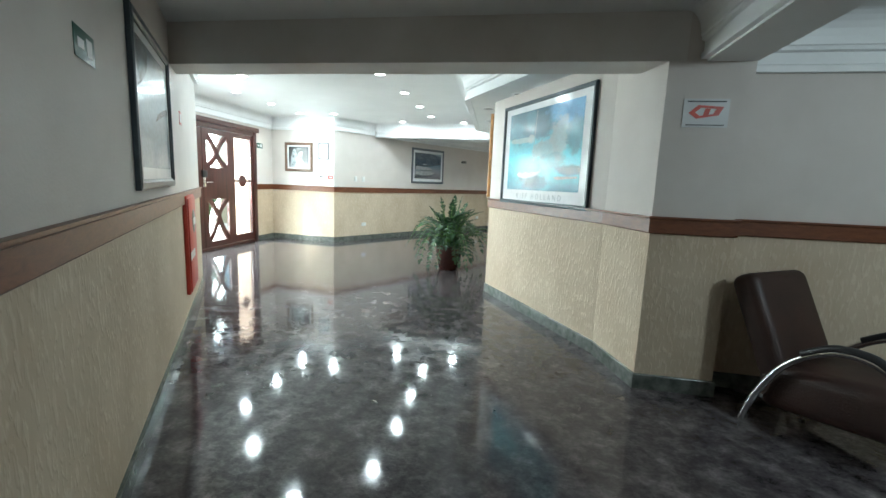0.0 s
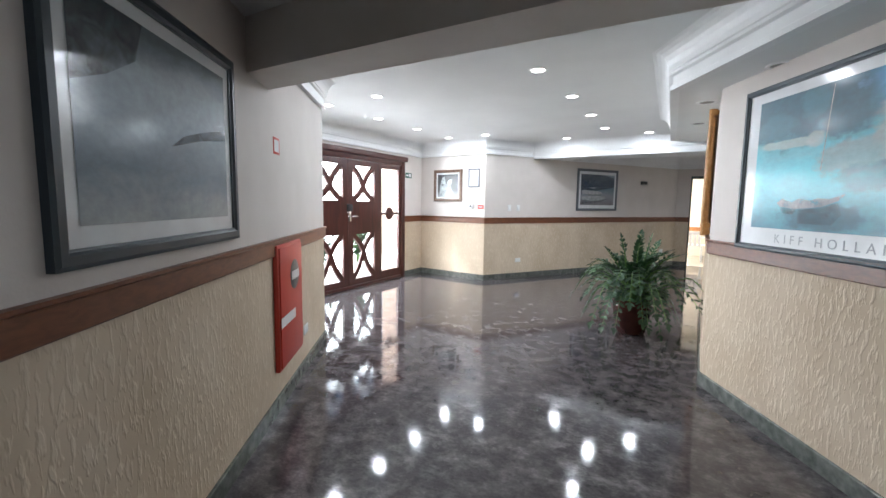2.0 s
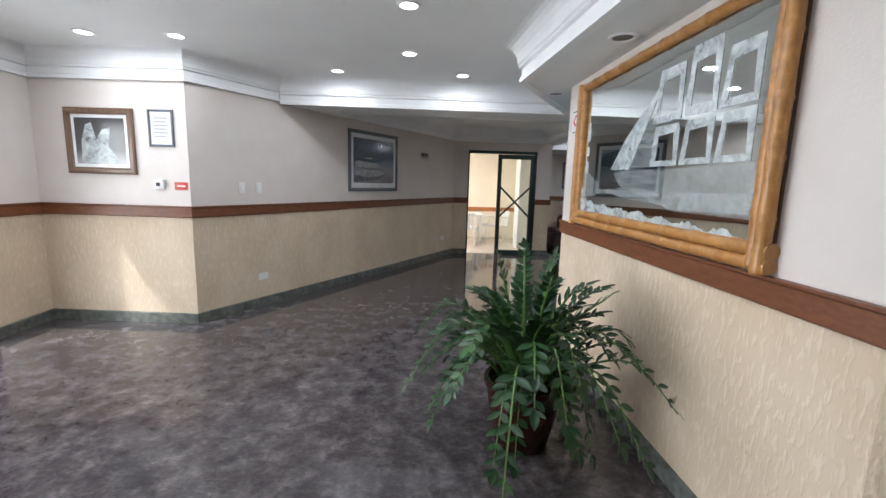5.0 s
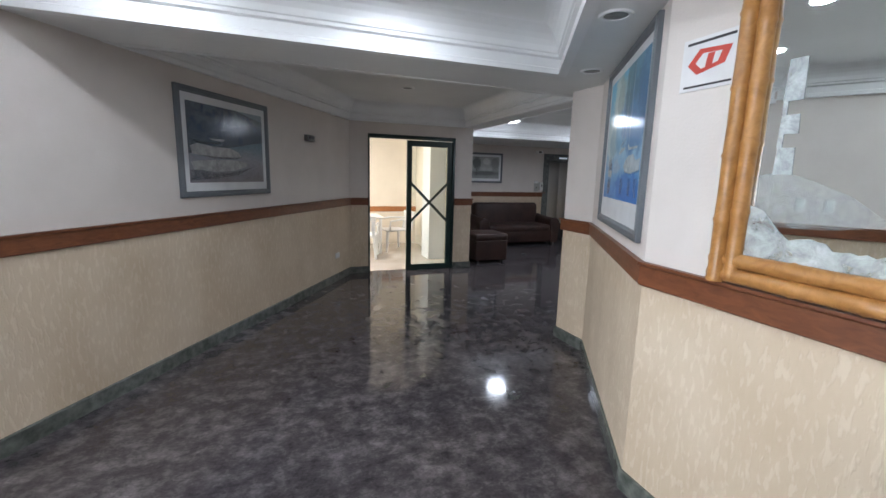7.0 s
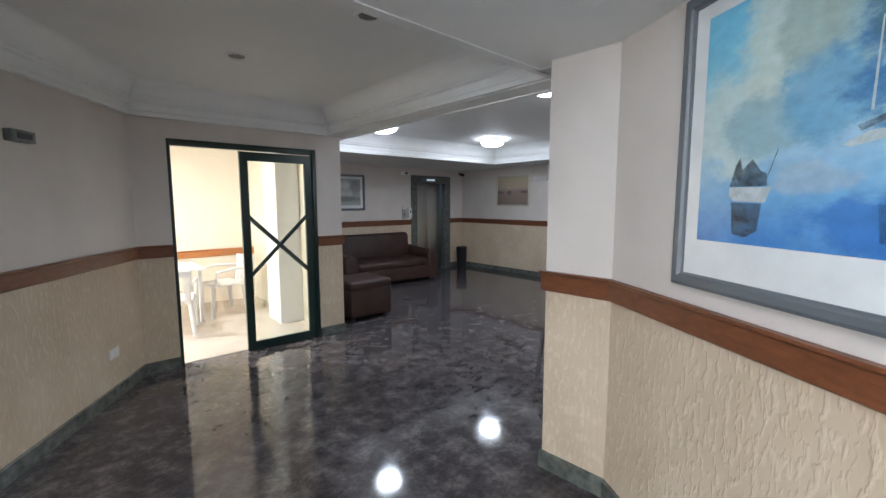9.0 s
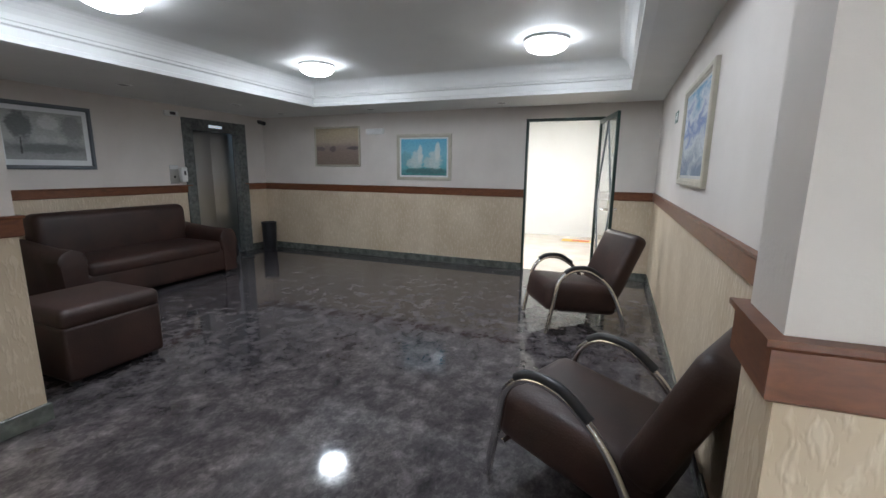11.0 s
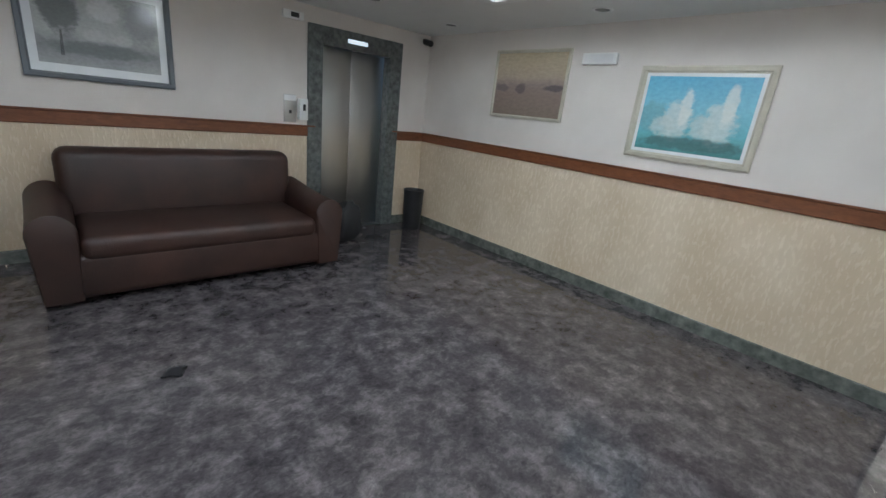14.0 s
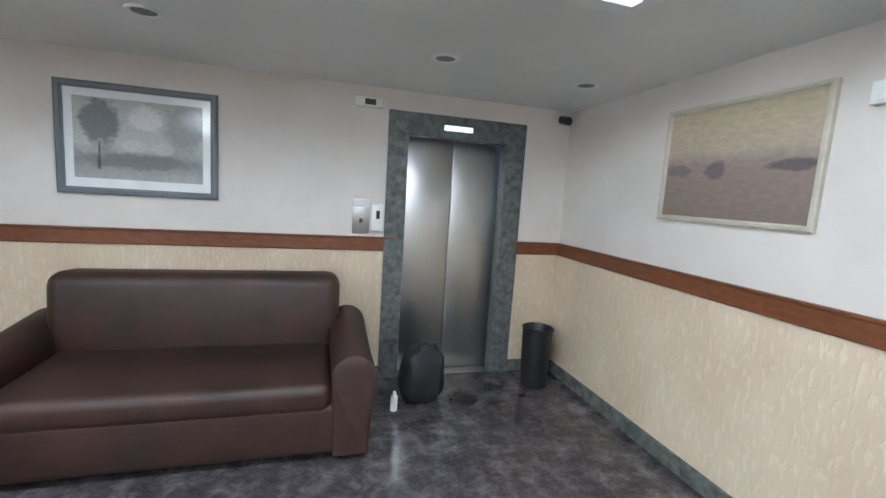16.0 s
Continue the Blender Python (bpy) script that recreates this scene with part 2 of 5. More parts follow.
# openings: wall -> (from, to) along it, and height
OPEN = {
    "wall_lobby_east": [(0.66, 1.69, 2.15)],
    "wall_lobby_north": [(0.5, 1.5, 2.1)],
    "wall_glass_door": [(0.302, 1.73, 2.15)],
    "wall_entrance": [(0.6, 3.72, 2.27)],
}
AT = {}


def wall(name, a, b, top, holes, k0, k1):
    """A wall with its face on the line a-b, the room to its left, and depth behind; k0, k1 lengthen its back."""
    a, b = Vector(a), Vector(b)
    d = (b - a).normalized()
    L = (b - a).length
    AT[name] = Matrix.Translation((a.x, a.y, 0)) @ Matrix.Rotation(math.atan2(d.y, d.x), 4, 'Z')
    bm = bmesh.new()

    def part(u0, u1, z0, z1, e0=0.0, e1=0.0):
        if u1 - u0 < 1e-4 or z1 - z0 < 1e-4:
            return
        pts = [(u0, 0), (u0 - e0, -WALL_T), (u1 + e1, -WALL_T), (u1, 0)]
        for p, q, mt in ((z0, min(z1, 1.1), 0), (max(z0, 1.1), z1, 1)):
            if q - p > 1e-4:
                add_prism(bm, pts, p, q, mt)
    u, e = 0.0, k0
    spans = []
    for u0, u1, h in sorted(holes):
        part(u, u0, 0, top, e)
        spans.append((u, u0))
        part(u0, u1, h, top)
        u, e = u1, 0.0
    part(u, L, 0, top, e, k1)
    spans.append((u, L))
    ob = tagged(mesh_ob(name, bm, [PLASTER, UPPER]), "wall of combed beige plaster below pale paint", "wall", kind="structure")
    ob.matrix_world = AT[name]
    return spans


def miter(p, q, r):
    """How far the back of a wall runs on past the corner q."""
    d0, d1 = (Vector(q) - Vector(p)).normalized(), (Vector(r) - Vector(q)).normalized()
    turn = math.atan2(d0.x * d1.y - d0.y * d1.x, d0.dot(d1))
    return WALL_T * math.tan(turn / 2)


WALL_T = 0.08
LOOP = [p for _, p in PLAN]
RAILP = [(-0.01, RAIL0), (0.014, RAIL0), (0.02, RAIL0 + 0.006), (0.02, RAIL1 - 0.02), (0.03, RAIL1 - 0.012), (0.03, RAIL1), (-0.01, RAIL1)]
SKIRT = [(-0.01, 0.0), (0.016, 0.0), (0.016, 0.098), (0.012, 0.104), (-0.01, 0.104)]
runs, run = [], None
for i, (name, a) in enumerate(PLAN):
    b = LOOP[(i + 1) % len(LOOP)]
    c, z = LOOP[(i + 2) % len(LOOP)], LOOP[i - 1]
    spans = wall(name, a, b, 2.68, OPEN.get(name, []), miter(z, a, b), miter(a, b, c))
    d = (Vector(b) - Vector(a)).normalized()
    for j, (u0, u1) in enumerate(spans):
        p, q = Vector(a) + d * u0, Vector(a) + d * u1
        if j > 0 or run is None:
            run = [tuple(p)]
            runs.append(run)
        run.append(tuple(q))
runs[0] = runs[-1] + runs[0][1:] if (Vector(runs[-1][-1]) - Vector(runs[0][0])).length < 1e-4 else runs[0]
if len(runs) > 1 and runs[0][:2] == runs[-1][:2]:
    runs.pop()
for r in runs:
    tagged(sweep("wall_rail", r, RAILP, RAILM), "reddish brown wooden wall rail", "rail", kind="structure")
    tagged(sweep("baseboard", r, SKIRT, GREENSTONE), "grey green polished stone skirting", "baseboard", kind="structure")

floor = tagged(prism("floor", [(-5.5, -4.4), (5.9, -4.4), (5.9, 15.3), (-5.5, 15.3)], -0.12, 0, FLOOR), "polished mottled grey brown granite floor", "floor", kind="structure")

# ---- ceilings ----
bm = bmesh.new()
add_prism(bm, [(-5.6, 1.75), (1.2, 1.75), (1.2, 8.4), (0.9, 8.8), (0.9, 12.2), (-5.6, 12.2)], CEIL, CEIL + 0.06)
tagged(mesh_ob("ceiling_hall", bm, WHITE), "plain white plaster ceiling", "ceiling", kind="structure")
E0, E1, E2, E3 = (0.5, 2.1), (-0.69, 4.03), (-0.88, 6.78), (0.0, 8.32)
F0 = (-3.37, 8.3)
bm = bmesh.new()
add_prism(bm, [E0, (0.8, 2.1), (0.72, 2.4), (-0.32, 4.2), (-0.42, 6.85), (0.56, 8.36), E3, E2, E1], SOFFIT, CEIL + 0.01)
tagged(mesh_ob("ceiling_soffit", bm, WHITE), "lowered white ceiling edge over the pictures", "ceiling", kind="structure")
bm = bmesh.new()
P0, P1, P2, P3 = (-3.05, 8.85), (0.74, 9.0), (0.76, 12.04), (-1.12, 12.04)
add_prism(bm, [F0, E3, (0.57, 8.34), (0.68, 8.8), (0.74, 8.83), P1, P0, (-3.15, 8.85), (-3.45, 8.34)], SOFFIT + 0.004, CEIL + 0.008)
tagged(mesh_ob("ceiling_passage", bm, WHITE), "lowered white ceiling band before the passage", "ceiling", kind="structure")


def cornice(z0, z1, k=1.0):
    h = z1 - z0
    pts = [(-0.02, z0), (0.045 * k, z0), (0.045 * k, z0 + 0.12 * h), (0.03 * k, z0 + 0.15 * h), (0.03 * k, z0 + 0.36 * h), (0.055 * k, z0 + 0.39 * h), (0.055 * k, z0 + 0.46 * h)]
    for i in range(7):
        a = i / 6 * math.pi / 2
        pts.append(((0.065 + 0.12 * (1 - math.cos(a))) * k, z0 + 0.48 * h + 0.52 * h * math.sin(a)))
    return pts + [(-0.02, z1)]


tagged(sweep("cornice_soffit", [F0, E3, E2, E1, E0][::-1], cornice(SOFFIT - 0.01, CEIL), GLOSS), "stepped white plaster cornice", "cornice", kind="structure")
tagged(sweep("cornice_hall", [(-3.4, 8.27), (-3.95, 7.36), (-5.44, 7.45), (-5.3, 3.4), (-3.742, 3.278), (-2.85, 2.04)], cornice(2.34, CEIL, 0.8), GLOSS), "stepped white plaster cornice", "cornice", kind="structure")
tagged(sweep("cornice_passage", [P0, P1, P2, P3], cornice(SOFFIT, CEIL, 0.95), GLOSS, True), "stepped white plaster cornice round the passage ceiling", "cornice", kind="structure")
# beam over the way in
B0, B1 = Vector((-2.72, 1.72)), Vector((0.95, 1.815))
bd = (B1 - B0).normalized()
bn = Vector((-bd.y, bd.x))
BEAMP = mottled("stained beam paint", (0.6, 0.56, 0.51), (0.74, 0.71, 0.68), 0.65, 1.6, 70.0, 0.2)
prism("beam", [tuple(B0 - bd * 0.2), tuple(B1), tuple(B1 + bn * 0.3), tuple(B0 + bn * 0.3 - bd * 0.2)], 2.13, CEIL + 0.05, BEAMP)
tagged(bpy.data.objects["beam"], "plastered ceiling beam with a water stain", "beam", kind="structure")
prism("ceiling_start", [(-2.9, -4.4), (5.6, -4.4), (5.6, 2.1), (1.0, 2.1), (1.0, 1.83), (-2.9, 1.75)], SOUTH, SOUTH + 0.2, WHITE)
tagged(bpy.data.objects["ceiling_start"], "plain white ceiling", "ceiling", kind="structure")
prism("beam_start", [(1.08, -4.3), (1.36, -4.3), (1.34, 1.812), (1.06, 1.812)], 2.127, SOUTH + 0.01, WHITE)
tagged(bpy.data.objects["beam_start"], "white ceiling beam with moulding", "beam", kind="structure")
tagged(sweep("cornice_start", [(1.08, -4.3), (1.06, 1.81)], cornice(2.14, SOUTH, 0.8), GLOSS), "stepped white plaster cornice", "cornice", kind="structure")
tagged(sweep("cornice_start_room", [(5.5, 2.0), (1.34, 2.0)], cornice(2.1, SOUTH, 0.9), GLOSS), "stepped white plaster cornice", "cornice", kind="structure")
# lobby: lowered rim around a raised middle
TX0, TX1, TY0, TY1 = 0.95, 4.92, 9.0, 13.27
bm = bmesh.new()
for r in ([(0.83, 12.1), (TX0, 12.1), (TX0, TY1), (0.83, TY1)], [(0.83, TY1), (5.88, TY1), (5.88, 15.18), (0.83, 15.18)], [(TX1, TY0), (5.88, TY0), (5.88, TY1), (TX1, TY1)], [(0.55, 8.57), (5.88, 8.57), (5.88, TY0), (0.55, TY0)]):
    add_prism(bm, r, SOFFIT, CEIL + 0.09)
add_prism(bm, [(0.55, 8.57), (5.88, 8.57), (5.88, 15.18), (0.55, 15.18)], CEIL + 0.02, CEIL + 0.08)
tagged(mesh_ob("ceiling_lobby", bm, WHITE), "white ceiling with a raised middle", "ceiling", kind="structure")
prism("beam_lobby", [(0.74, 8.83), (0.95, 8.83), (0.95, 12.1), (0.76, 12.1)], SOFFIT - 0.003, CEIL + 0.06, WHITE)
tagged(bpy.data.objects["beam_lobby"], "white beam between passage and lobby", "beam", kind="structure")
tagged(sweep("cornice_lobby", [(TX0, TY0), (TX1, TY0), (TX1, TY1), (TX0, TY1)], cornice(SOFFIT - 0.01, CEIL + 0.02), GLOSS, True), "stepped white plaster cornice round the raised ceiling", "cornice", kind="structure")


def downlight(x, y, z, lit):
    e = new("downlight")
    e.location = (x, y, z)
    lathe("ring", [(0.058, 0.002), (0.058, -0.006), (0.075, -0.008), (0.082, 0.0)], GLOSS, 24, e)
    lathe("bulb", [(0.0, -0.003), (0.057, -0.002), (0.057, 0.004)], LAMPGLOW if lit else GREYST, 20, e)
    return tagged(e, "round recessed ceiling downlight, " + ("lit" if lit else "unlit"), "ceiling light", "ceiling downlights")


for x, y in HALL_DOWN:
    downlight(x, y, CEIL, True)
for x, y in [(-0.5, 4.6), (-0.58, 5.65), (-0.1, 3.7), (-0.5, 7.2), (0.1, 8.12)]:
    downlight(x, y, SOFFIT, False)
for x, y in [(-1.35, 9.95), (-0.21, 9.58), (-0.57, 10.76)]:
    downlight(x, y, CEIL, False)
for x, y in [(2.9, 14.2), (4.4, 14.2), (5.4, 12.6), (5.4, 14.3), (5.4, 10.6)]:
    downlight(x, y, SOFFIT, False)
for x, y in LOBBY_LAMPS:
    e = new("ceiling_lamp")
    e.location = (x, y, CEIL + 0.02)
    lathe("base", [(0.0, 0.0), (0.2, 0.0), (0.2, -0.025), (0.18, -0.03)], GLOSS, 32, e)
    lathe("shade", [(0.18, -0.03), (0.19, -0.05), (0.17, -0.085), (0.11, -0.112), (0.0, -0.12)], OPAL, 32, e)
    tagged(e, "round opal glass ceiling lamp, lit", "ceiling lamp", "lobby ceiling lamps")



# ---- things ----
def at_wall(ob, name, u=0.0, y=0.0, z=0.0):
    ob.matrix_world = AT[name] @ Matrix.Translation((u, y, z))
    return ob


def art_material(name, stops, wob=0.12, scale=4.0, stretch=(1, 1, 1), gloss=0.8, blobs=()):
    """Blurred brushwork in bands from the foot (0) to the head (1) of a picture one unit high; blobs: soft shapes (along, up, half width, half height, colour, cover)."""
    m, n, k, b = material(name, 0.55)
    tc = n.new("ShaderNodeTexCoord")
    sep = n.new("ShaderNodeSeparateXYZ")
    k.new(tc.outputs["UV"], sep.inputs[0])
    mp = n.new("ShaderNodeMapping")
    mp.inputs["Scale"].default_value = stretch
    k.new(tc.outputs["UV"], mp.inputs[0])
    nz = noise_tex(n, k, mp.outputs[0], scale, 6, 0.6, 0.6)
    sb = n.new("ShaderNodeMath")
    sb.operation = 'MULTIPLY_ADD'
    sb.inputs[1].default_value = wob * 4
    k.new(nz, sb.inputs[0])
    ad = n.new("ShaderNodeMath")
    ad.operation = 'SUBTRACT'
    ad.inputs[1].default_value = wob * 2
    k.new(sep.outputs[1], ad.inputs[0])
    k.new(ad.outputs[0], sb.inputs[2])
    col = ramp(n, k, sb.outputs[0], stops)
    if blobs:
        rag = n.new("ShaderNodeTexNoise")
        rag.inputs["Scale"].default_value, rag.inputs["Detail"].default_value, rag.inputs["Roughness"].default_value = 9.0, 6, 0.65
        k.new(tc.outputs["UV"], rag.inputs["Vector"])
    for bx, bz, rx, rz, tone, cover in blobs:
        mv = n.new("ShaderNodeMapping")
        mv.vector_type = 'TEXTURE'
        mv.inputs["Location"].default_value = (1 - bx, bz, 0)
        mv.inputs["Scale"].default_value = (rx, rz, 1)
        k.new(tc.outputs["UV"], mv.inputs[0])
        ln = n.new("ShaderNodeVectorMath")
        ln.operation = 'LENGTH'
        k.new(mv.outputs[0], ln.inputs[0])
        rg = n.new("ShaderNodeMath")
        rg.operation = 'MULTIPLY_ADD'
        rg.inputs[1].default_value = 1.5
        k.new(rag.outputs["Fac"], rg.inputs[0])
        k.new(ln.outputs["Value"], rg.inputs[2])
        mk = n.new("ShaderNodeMapRange")
        mk.interpolation_type = 'SMOOTHSTEP'
        mk.inputs[1].default_value, mk.inputs[2].default_value = 1.45, 1.95
        mk.inputs[3].default_value, mk.inputs[4].default_value = cover, 0.0
        k.new(rg.outputs[0], mk.inputs[0])
        lay = n.new("ShaderNodeMix")
        lay.data_type = 'RGBA'
        k.new(mk.outputs[0], lay.inputs[0])
        k.new(col, lay.inputs[6])
        lay.inputs[7].default_value = (*tone, 1)
        col = lay.outputs[2]
    fine = noise_tex(n, k, mp.outputs[0], scale * 7, 4)
    mx = n.new("ShaderNodeMix")
    mx.data_type, mx.blend_type = 'RGBA', 'OVERLAY'
    mx.inputs[0].default_value = 0.22
    k.new(col, mx.inputs[6])
    k.new(ramp(n, k, fine, [(0.3, (0.25, 0.25, 0.25)), (0.7, (0.75, 0.75, 0.75))]), mx.inputs[7])
    k.new(mx.outputs[2], b.inputs["Base Color"])
    b.inputs["Coat Weight"].default_value = gloss * 0.8
    b.inputs["Coat Roughness"].default_value = 0.13
    return m


def glazed(name, colour):
    m = paint(name, colour, 0.6)
    b = m.node_tree.nodes["Principled BSDF"]
    b.inputs["Coat Weight"].default_value = 0.8
    b.inputs["Coat Roughness"].default_value = 0.13
    return m


def brushed(name, colour, lo=0.25, hi=0.85):
    """A thin, uneven layer of paint."""
    m = glazed(name, colour)
    n, k = m.node_tree.nodes, m.node_tree.links
    r = n.new("ShaderNodeMapRange")
    r.inputs[1].default_value, r.inputs[2].default_value = 0.35, 0.65
    r.inputs[3].default_value, r.inputs[4].default_value = lo, hi
    k.new(noise_tex(n, k, coords(n, k), 14.0, 6, 0.7, 0.5), r.inputs[0])
    k.new(r.outputs[0], n["Principled BSDF"].inputs["Alpha"])
    return m


MOUNT = glazed("white picture mount", (0.72, 0.74, 0.75))
FR_DARK = paint("dark blue grey frame", (0.035, 0.05, 0.062), 0.35)
FR_GREY = paint("grey frame", (0.13, 0.145, 0.16), 0.4)
FR_BROWN = wood("brown frame", (0.09, 0.05, 0.03), (0.18, 0.1, 0.06), 0.35)
FR_CREAM = mottled("cream frame", (0.42, 0.39, 0.31), (0.55, 0.51, 0.42), 0.5, 8.0, 60.0, 0.2)


def flat(name, W, H, y, mat, parent, x0=0.0, z0=0.0):
    me = bpy.data.meshes.new(name)
    me.from_pydata([(x0, y, z0), (x0 + W, y, z0), (x0 + W, y, z0 + H), (x0, y, z0 + H)], [], [(3, 2, 1, 0)])
    uv = me.uv_layers.new(name="UVMap")
    for l, c in zip(uv.data, [(0, 1), (1, 1), (1, 0), (0, 0)]):
        l.uv = c
    me.materials.append(mat)
    ob = new(name, me)
    ob.parent = parent
    return ob


def patch(name, pts, art, y, mat, parent):
    """A flat shape in a picture: points as shares of the picture from its left foot."""
    x0, z0, W, H = art
    bm = bmesh.new()
    bm.faces.new([bm.verts.new((x0 + (1 - s) * W, y, z0 + q * H)) for s, q in pts])
    ob = mesh_ob(name, bm, mat, False, parent)
    return ob


def crown_pts(cx, cz, rx, rz, n, seed, rough=0.3):
    r = random.Random(seed)
    return [(cx + rx * math.cos(a) * (1 - rough * r.random()), cz + rz * math.sin(a) * (1 - rough * r.random())) for a in [2 * math.pi * i / n for i in range(n)]]


def picture(wallname, u0, u1, z0, z1, fw, fmat, art_mat, label, mount=(0.08, 0.08, 0.12), depth=0.03, group=""):
    e = at_wall(new("framed_picture"), wallname, u0, 0.0, z0)
    W, H = u1 - u0, z1 - z0
    bm = bmesh.new()
    prof = [(0.0, 0.001), (0.0, depth * 0.8), (fw * 0.25, depth), (fw * 0.7, depth), (fw * 0.85, depth * 0.7), (fw, depth * 0.65), (fw, 0.001)]
    loop = [(0, 0, 1, 1), (W, 0, -1, 1), (W, H, -1, -1), (0, H, 1, -1)]
    rows = [[bm.verts.new((x + sx * o, y, z + sz * o)) for o, y in prof] for x, z, sx, sz in loop]
    for i in range(4):
        a, b = rows[i], rows[(i + 1) % 4]
        for j in range(len(prof)):
            q = (j + 1) % len(prof)
            bm.faces.new((a[j], b[j], b[q], a[q]))
    mesh_ob("frame", bm, fmat, False, e)
    l, t, b = mount
    flat("mount", W - 2 * fw, H - 2 * fw, depth * 0.4, MOUNT, e, fw, fw)
    art = (fw + l, fw + b, W - 2 * fw - 2 * l, H - 2 * fw - t - b)
    flat("picture_sheet", art[2], art[3], depth * 0.4 + 0.002, art_mat, e, art[0], art[1])
    tagged(e, label, "picture", group)
    return e, art, depth * 0.4


GREYBOAT = brushed("pale boat paint", (0.5, 0.53, 0.54))
DARKBLUE = brushed("deep blue paint", (0.02, 0.07, 0.12), 0.1, 0.55)
TREEBLUE = brushed("blue green tree paint", (0.03, 0.12, 0.16), 0.2, 0.6)
PALEBLUE = brushed("pale sail paint", (0.6, 0.66, 0.66))
DARKGREY = brushed("dark grey paint", (0.06, 0.07, 0.08))
INK = paint("grey ink", (0.33, 0.36, 0.38), 0.6)

# seascape on the wall by the start
A = art_material("grey sea art", [(0.0, (0.34, 0.37, 0.38)), (0.25, (0.12, 0.17, 0.22)), (0.5, (0.22, 0.3, 0.36)), (0.75, (0.3, 0.37, 0.42)), (1.0, (0.08, 0.11, 0.13))], 0.1, 3)
p, art, y = picture("wall_left", 2.15, 3.29, 1.24, 2.11, 0.055, FR_DARK, A, "grey blue seascape in a dark frame", (0.05, 0.05, 0.06))
patch("shore", [(0.5, 0.42), (0.75, 0.5), (1, 0.55), (1, 0.62), (0.8, 0.57), (0.6, 0.5)], art, y + 0.003, DARKGREY, p)
patch("headland", [(0, 0.6), (0.0, 1), (0.35, 1), (0.3, 0.8), (0.15, 0.68)], art, y + 0.003, DARKGREY, p)

# large harbour poster
# bright cyan middle stops: door glare on the glass put into the colour
A = art_material("teal harbour art with painted glare", [(0.0, (0.05, 0.24, 0.32)), (0.22, (0.06, 0.42, 0.52)), (0.4, (0.1, 0.62, 0.72)), (0.58, (0.16, 0.5, 0.58)), (0.8, (0.06, 0.24, 0.32)), (1.0, (0.08, 0.3, 0.46))], 0.09, 4, blobs=[
    (0.2, 0.88, 0.34, 0.26, (0.02, 0.1, 0.15), 0.95), (0.48, 0.86, 0.16, 0.28, (0.02, 0.1, 0.15), 0.9), (0.12, 0.78, 0.12, 0.1, (0.05, 0.2, 0.26), 0.6), (0.34, 0.9, 0.08, 0.12, (0.05, 0.2, 0.26), 0.6),
    (0.84, 0.92, 0.24, 0.2, (0.12, 0.34, 0.6), 0.9), (0.74, 0.62, 0.12, 0.24, (0.42, 0.42, 0.38), 0.6), (0.92, 0.62, 0.1, 0.2, (0.05, 0.2, 0.26), 0.8),
    (0.56, 0.5, 0.2, 0.12, (0.3, 0.36, 0.36), 0.7), (0.2, 0.64, 0.2, 0.035, (0.4, 0.52, 0.5), 0.8), (0.36, 0.64, 0.05, 0.06, (0.45, 0.52, 0.5), 0.7),
    (0.42, 0.1, 0.22, 0.1, (0.02, 0.1, 0.15), 0.8), (0.66, 0.36, 0.2, 0.1, (0.05, 0.2, 0.26), 0.7), (0.88, 0.24, 0.16, 0.06, (0.02, 0.1, 0.15), 0.9)])
p, art, y = picture("wall_posters", 0.2, 1.755, 1.155, 2.2, 0.038, FR_DARK, A, "large blue harbour poster in a dark teal frame", (0.1, 0.06, 0.11))
patch("mast", [(0.396, 0.42), (0.402, 0.42), (0.43, 0.98), (0.426, 0.98)], art, y + 0.005, PALEBLUE, p)
patch("boat", [(0.17, 0.2), (0.19, 0.17), (0.28, 0.155), (0.42, 0.17), (0.5, 0.21), (0.53, 0.255), (0.46, 0.225), (0.4, 0.23), (0.36, 0.215), (0.3, 0.23), (0.26, 0.205), (0.2, 0.23)], art, y + 0.005, GREYBOAT, p)
patch("boat_bow", [(0.19, 0.165), (0.21, 0.12), (0.27, 0.115), (0.29, 0.155)], art, y + 0.0049, TREEBLUE, p)
patch("dark_water", [(0.3, 0.15), (0.3, 0.05), (0.48, 0.05), (0.52, 0.12), (0.5, 0.2), (0.42, 0.165)], art, y + 0.0048, DARKBLUE, p)
patch("dark_hull", [(0.74, 0.24), (0.82, 0.27), (1, 0.28), (1, 0.19), (0.8, 0.19)], art, y + 0.0048, DARKBLUE, p)
patch("boat", [(0.7, 0.16), (0.74, 0.135), (0.98, 0.15), (0.98, 0.17), (0.76, 0.17)], art, y + 0.005, GREYBOAT, p)
fc = bpy.data.curves.new("lettering", 'FONT')
fc.body, fc.size, fc.extrude = "KIFF HOLLAND", 0.075, 0.0005
fc.align_x = 'CENTER'
fc.space_character = 1.75
fc.materials.append(INK)
txt = new("lettering", fc)
txt.parent = p
txt.matrix_local = Matrix(((-1, 0, 0, 0.79), (0, 0, 1, y + 0.002), (0, 1, 0, 0.062), (0, 0, 0, 1)))

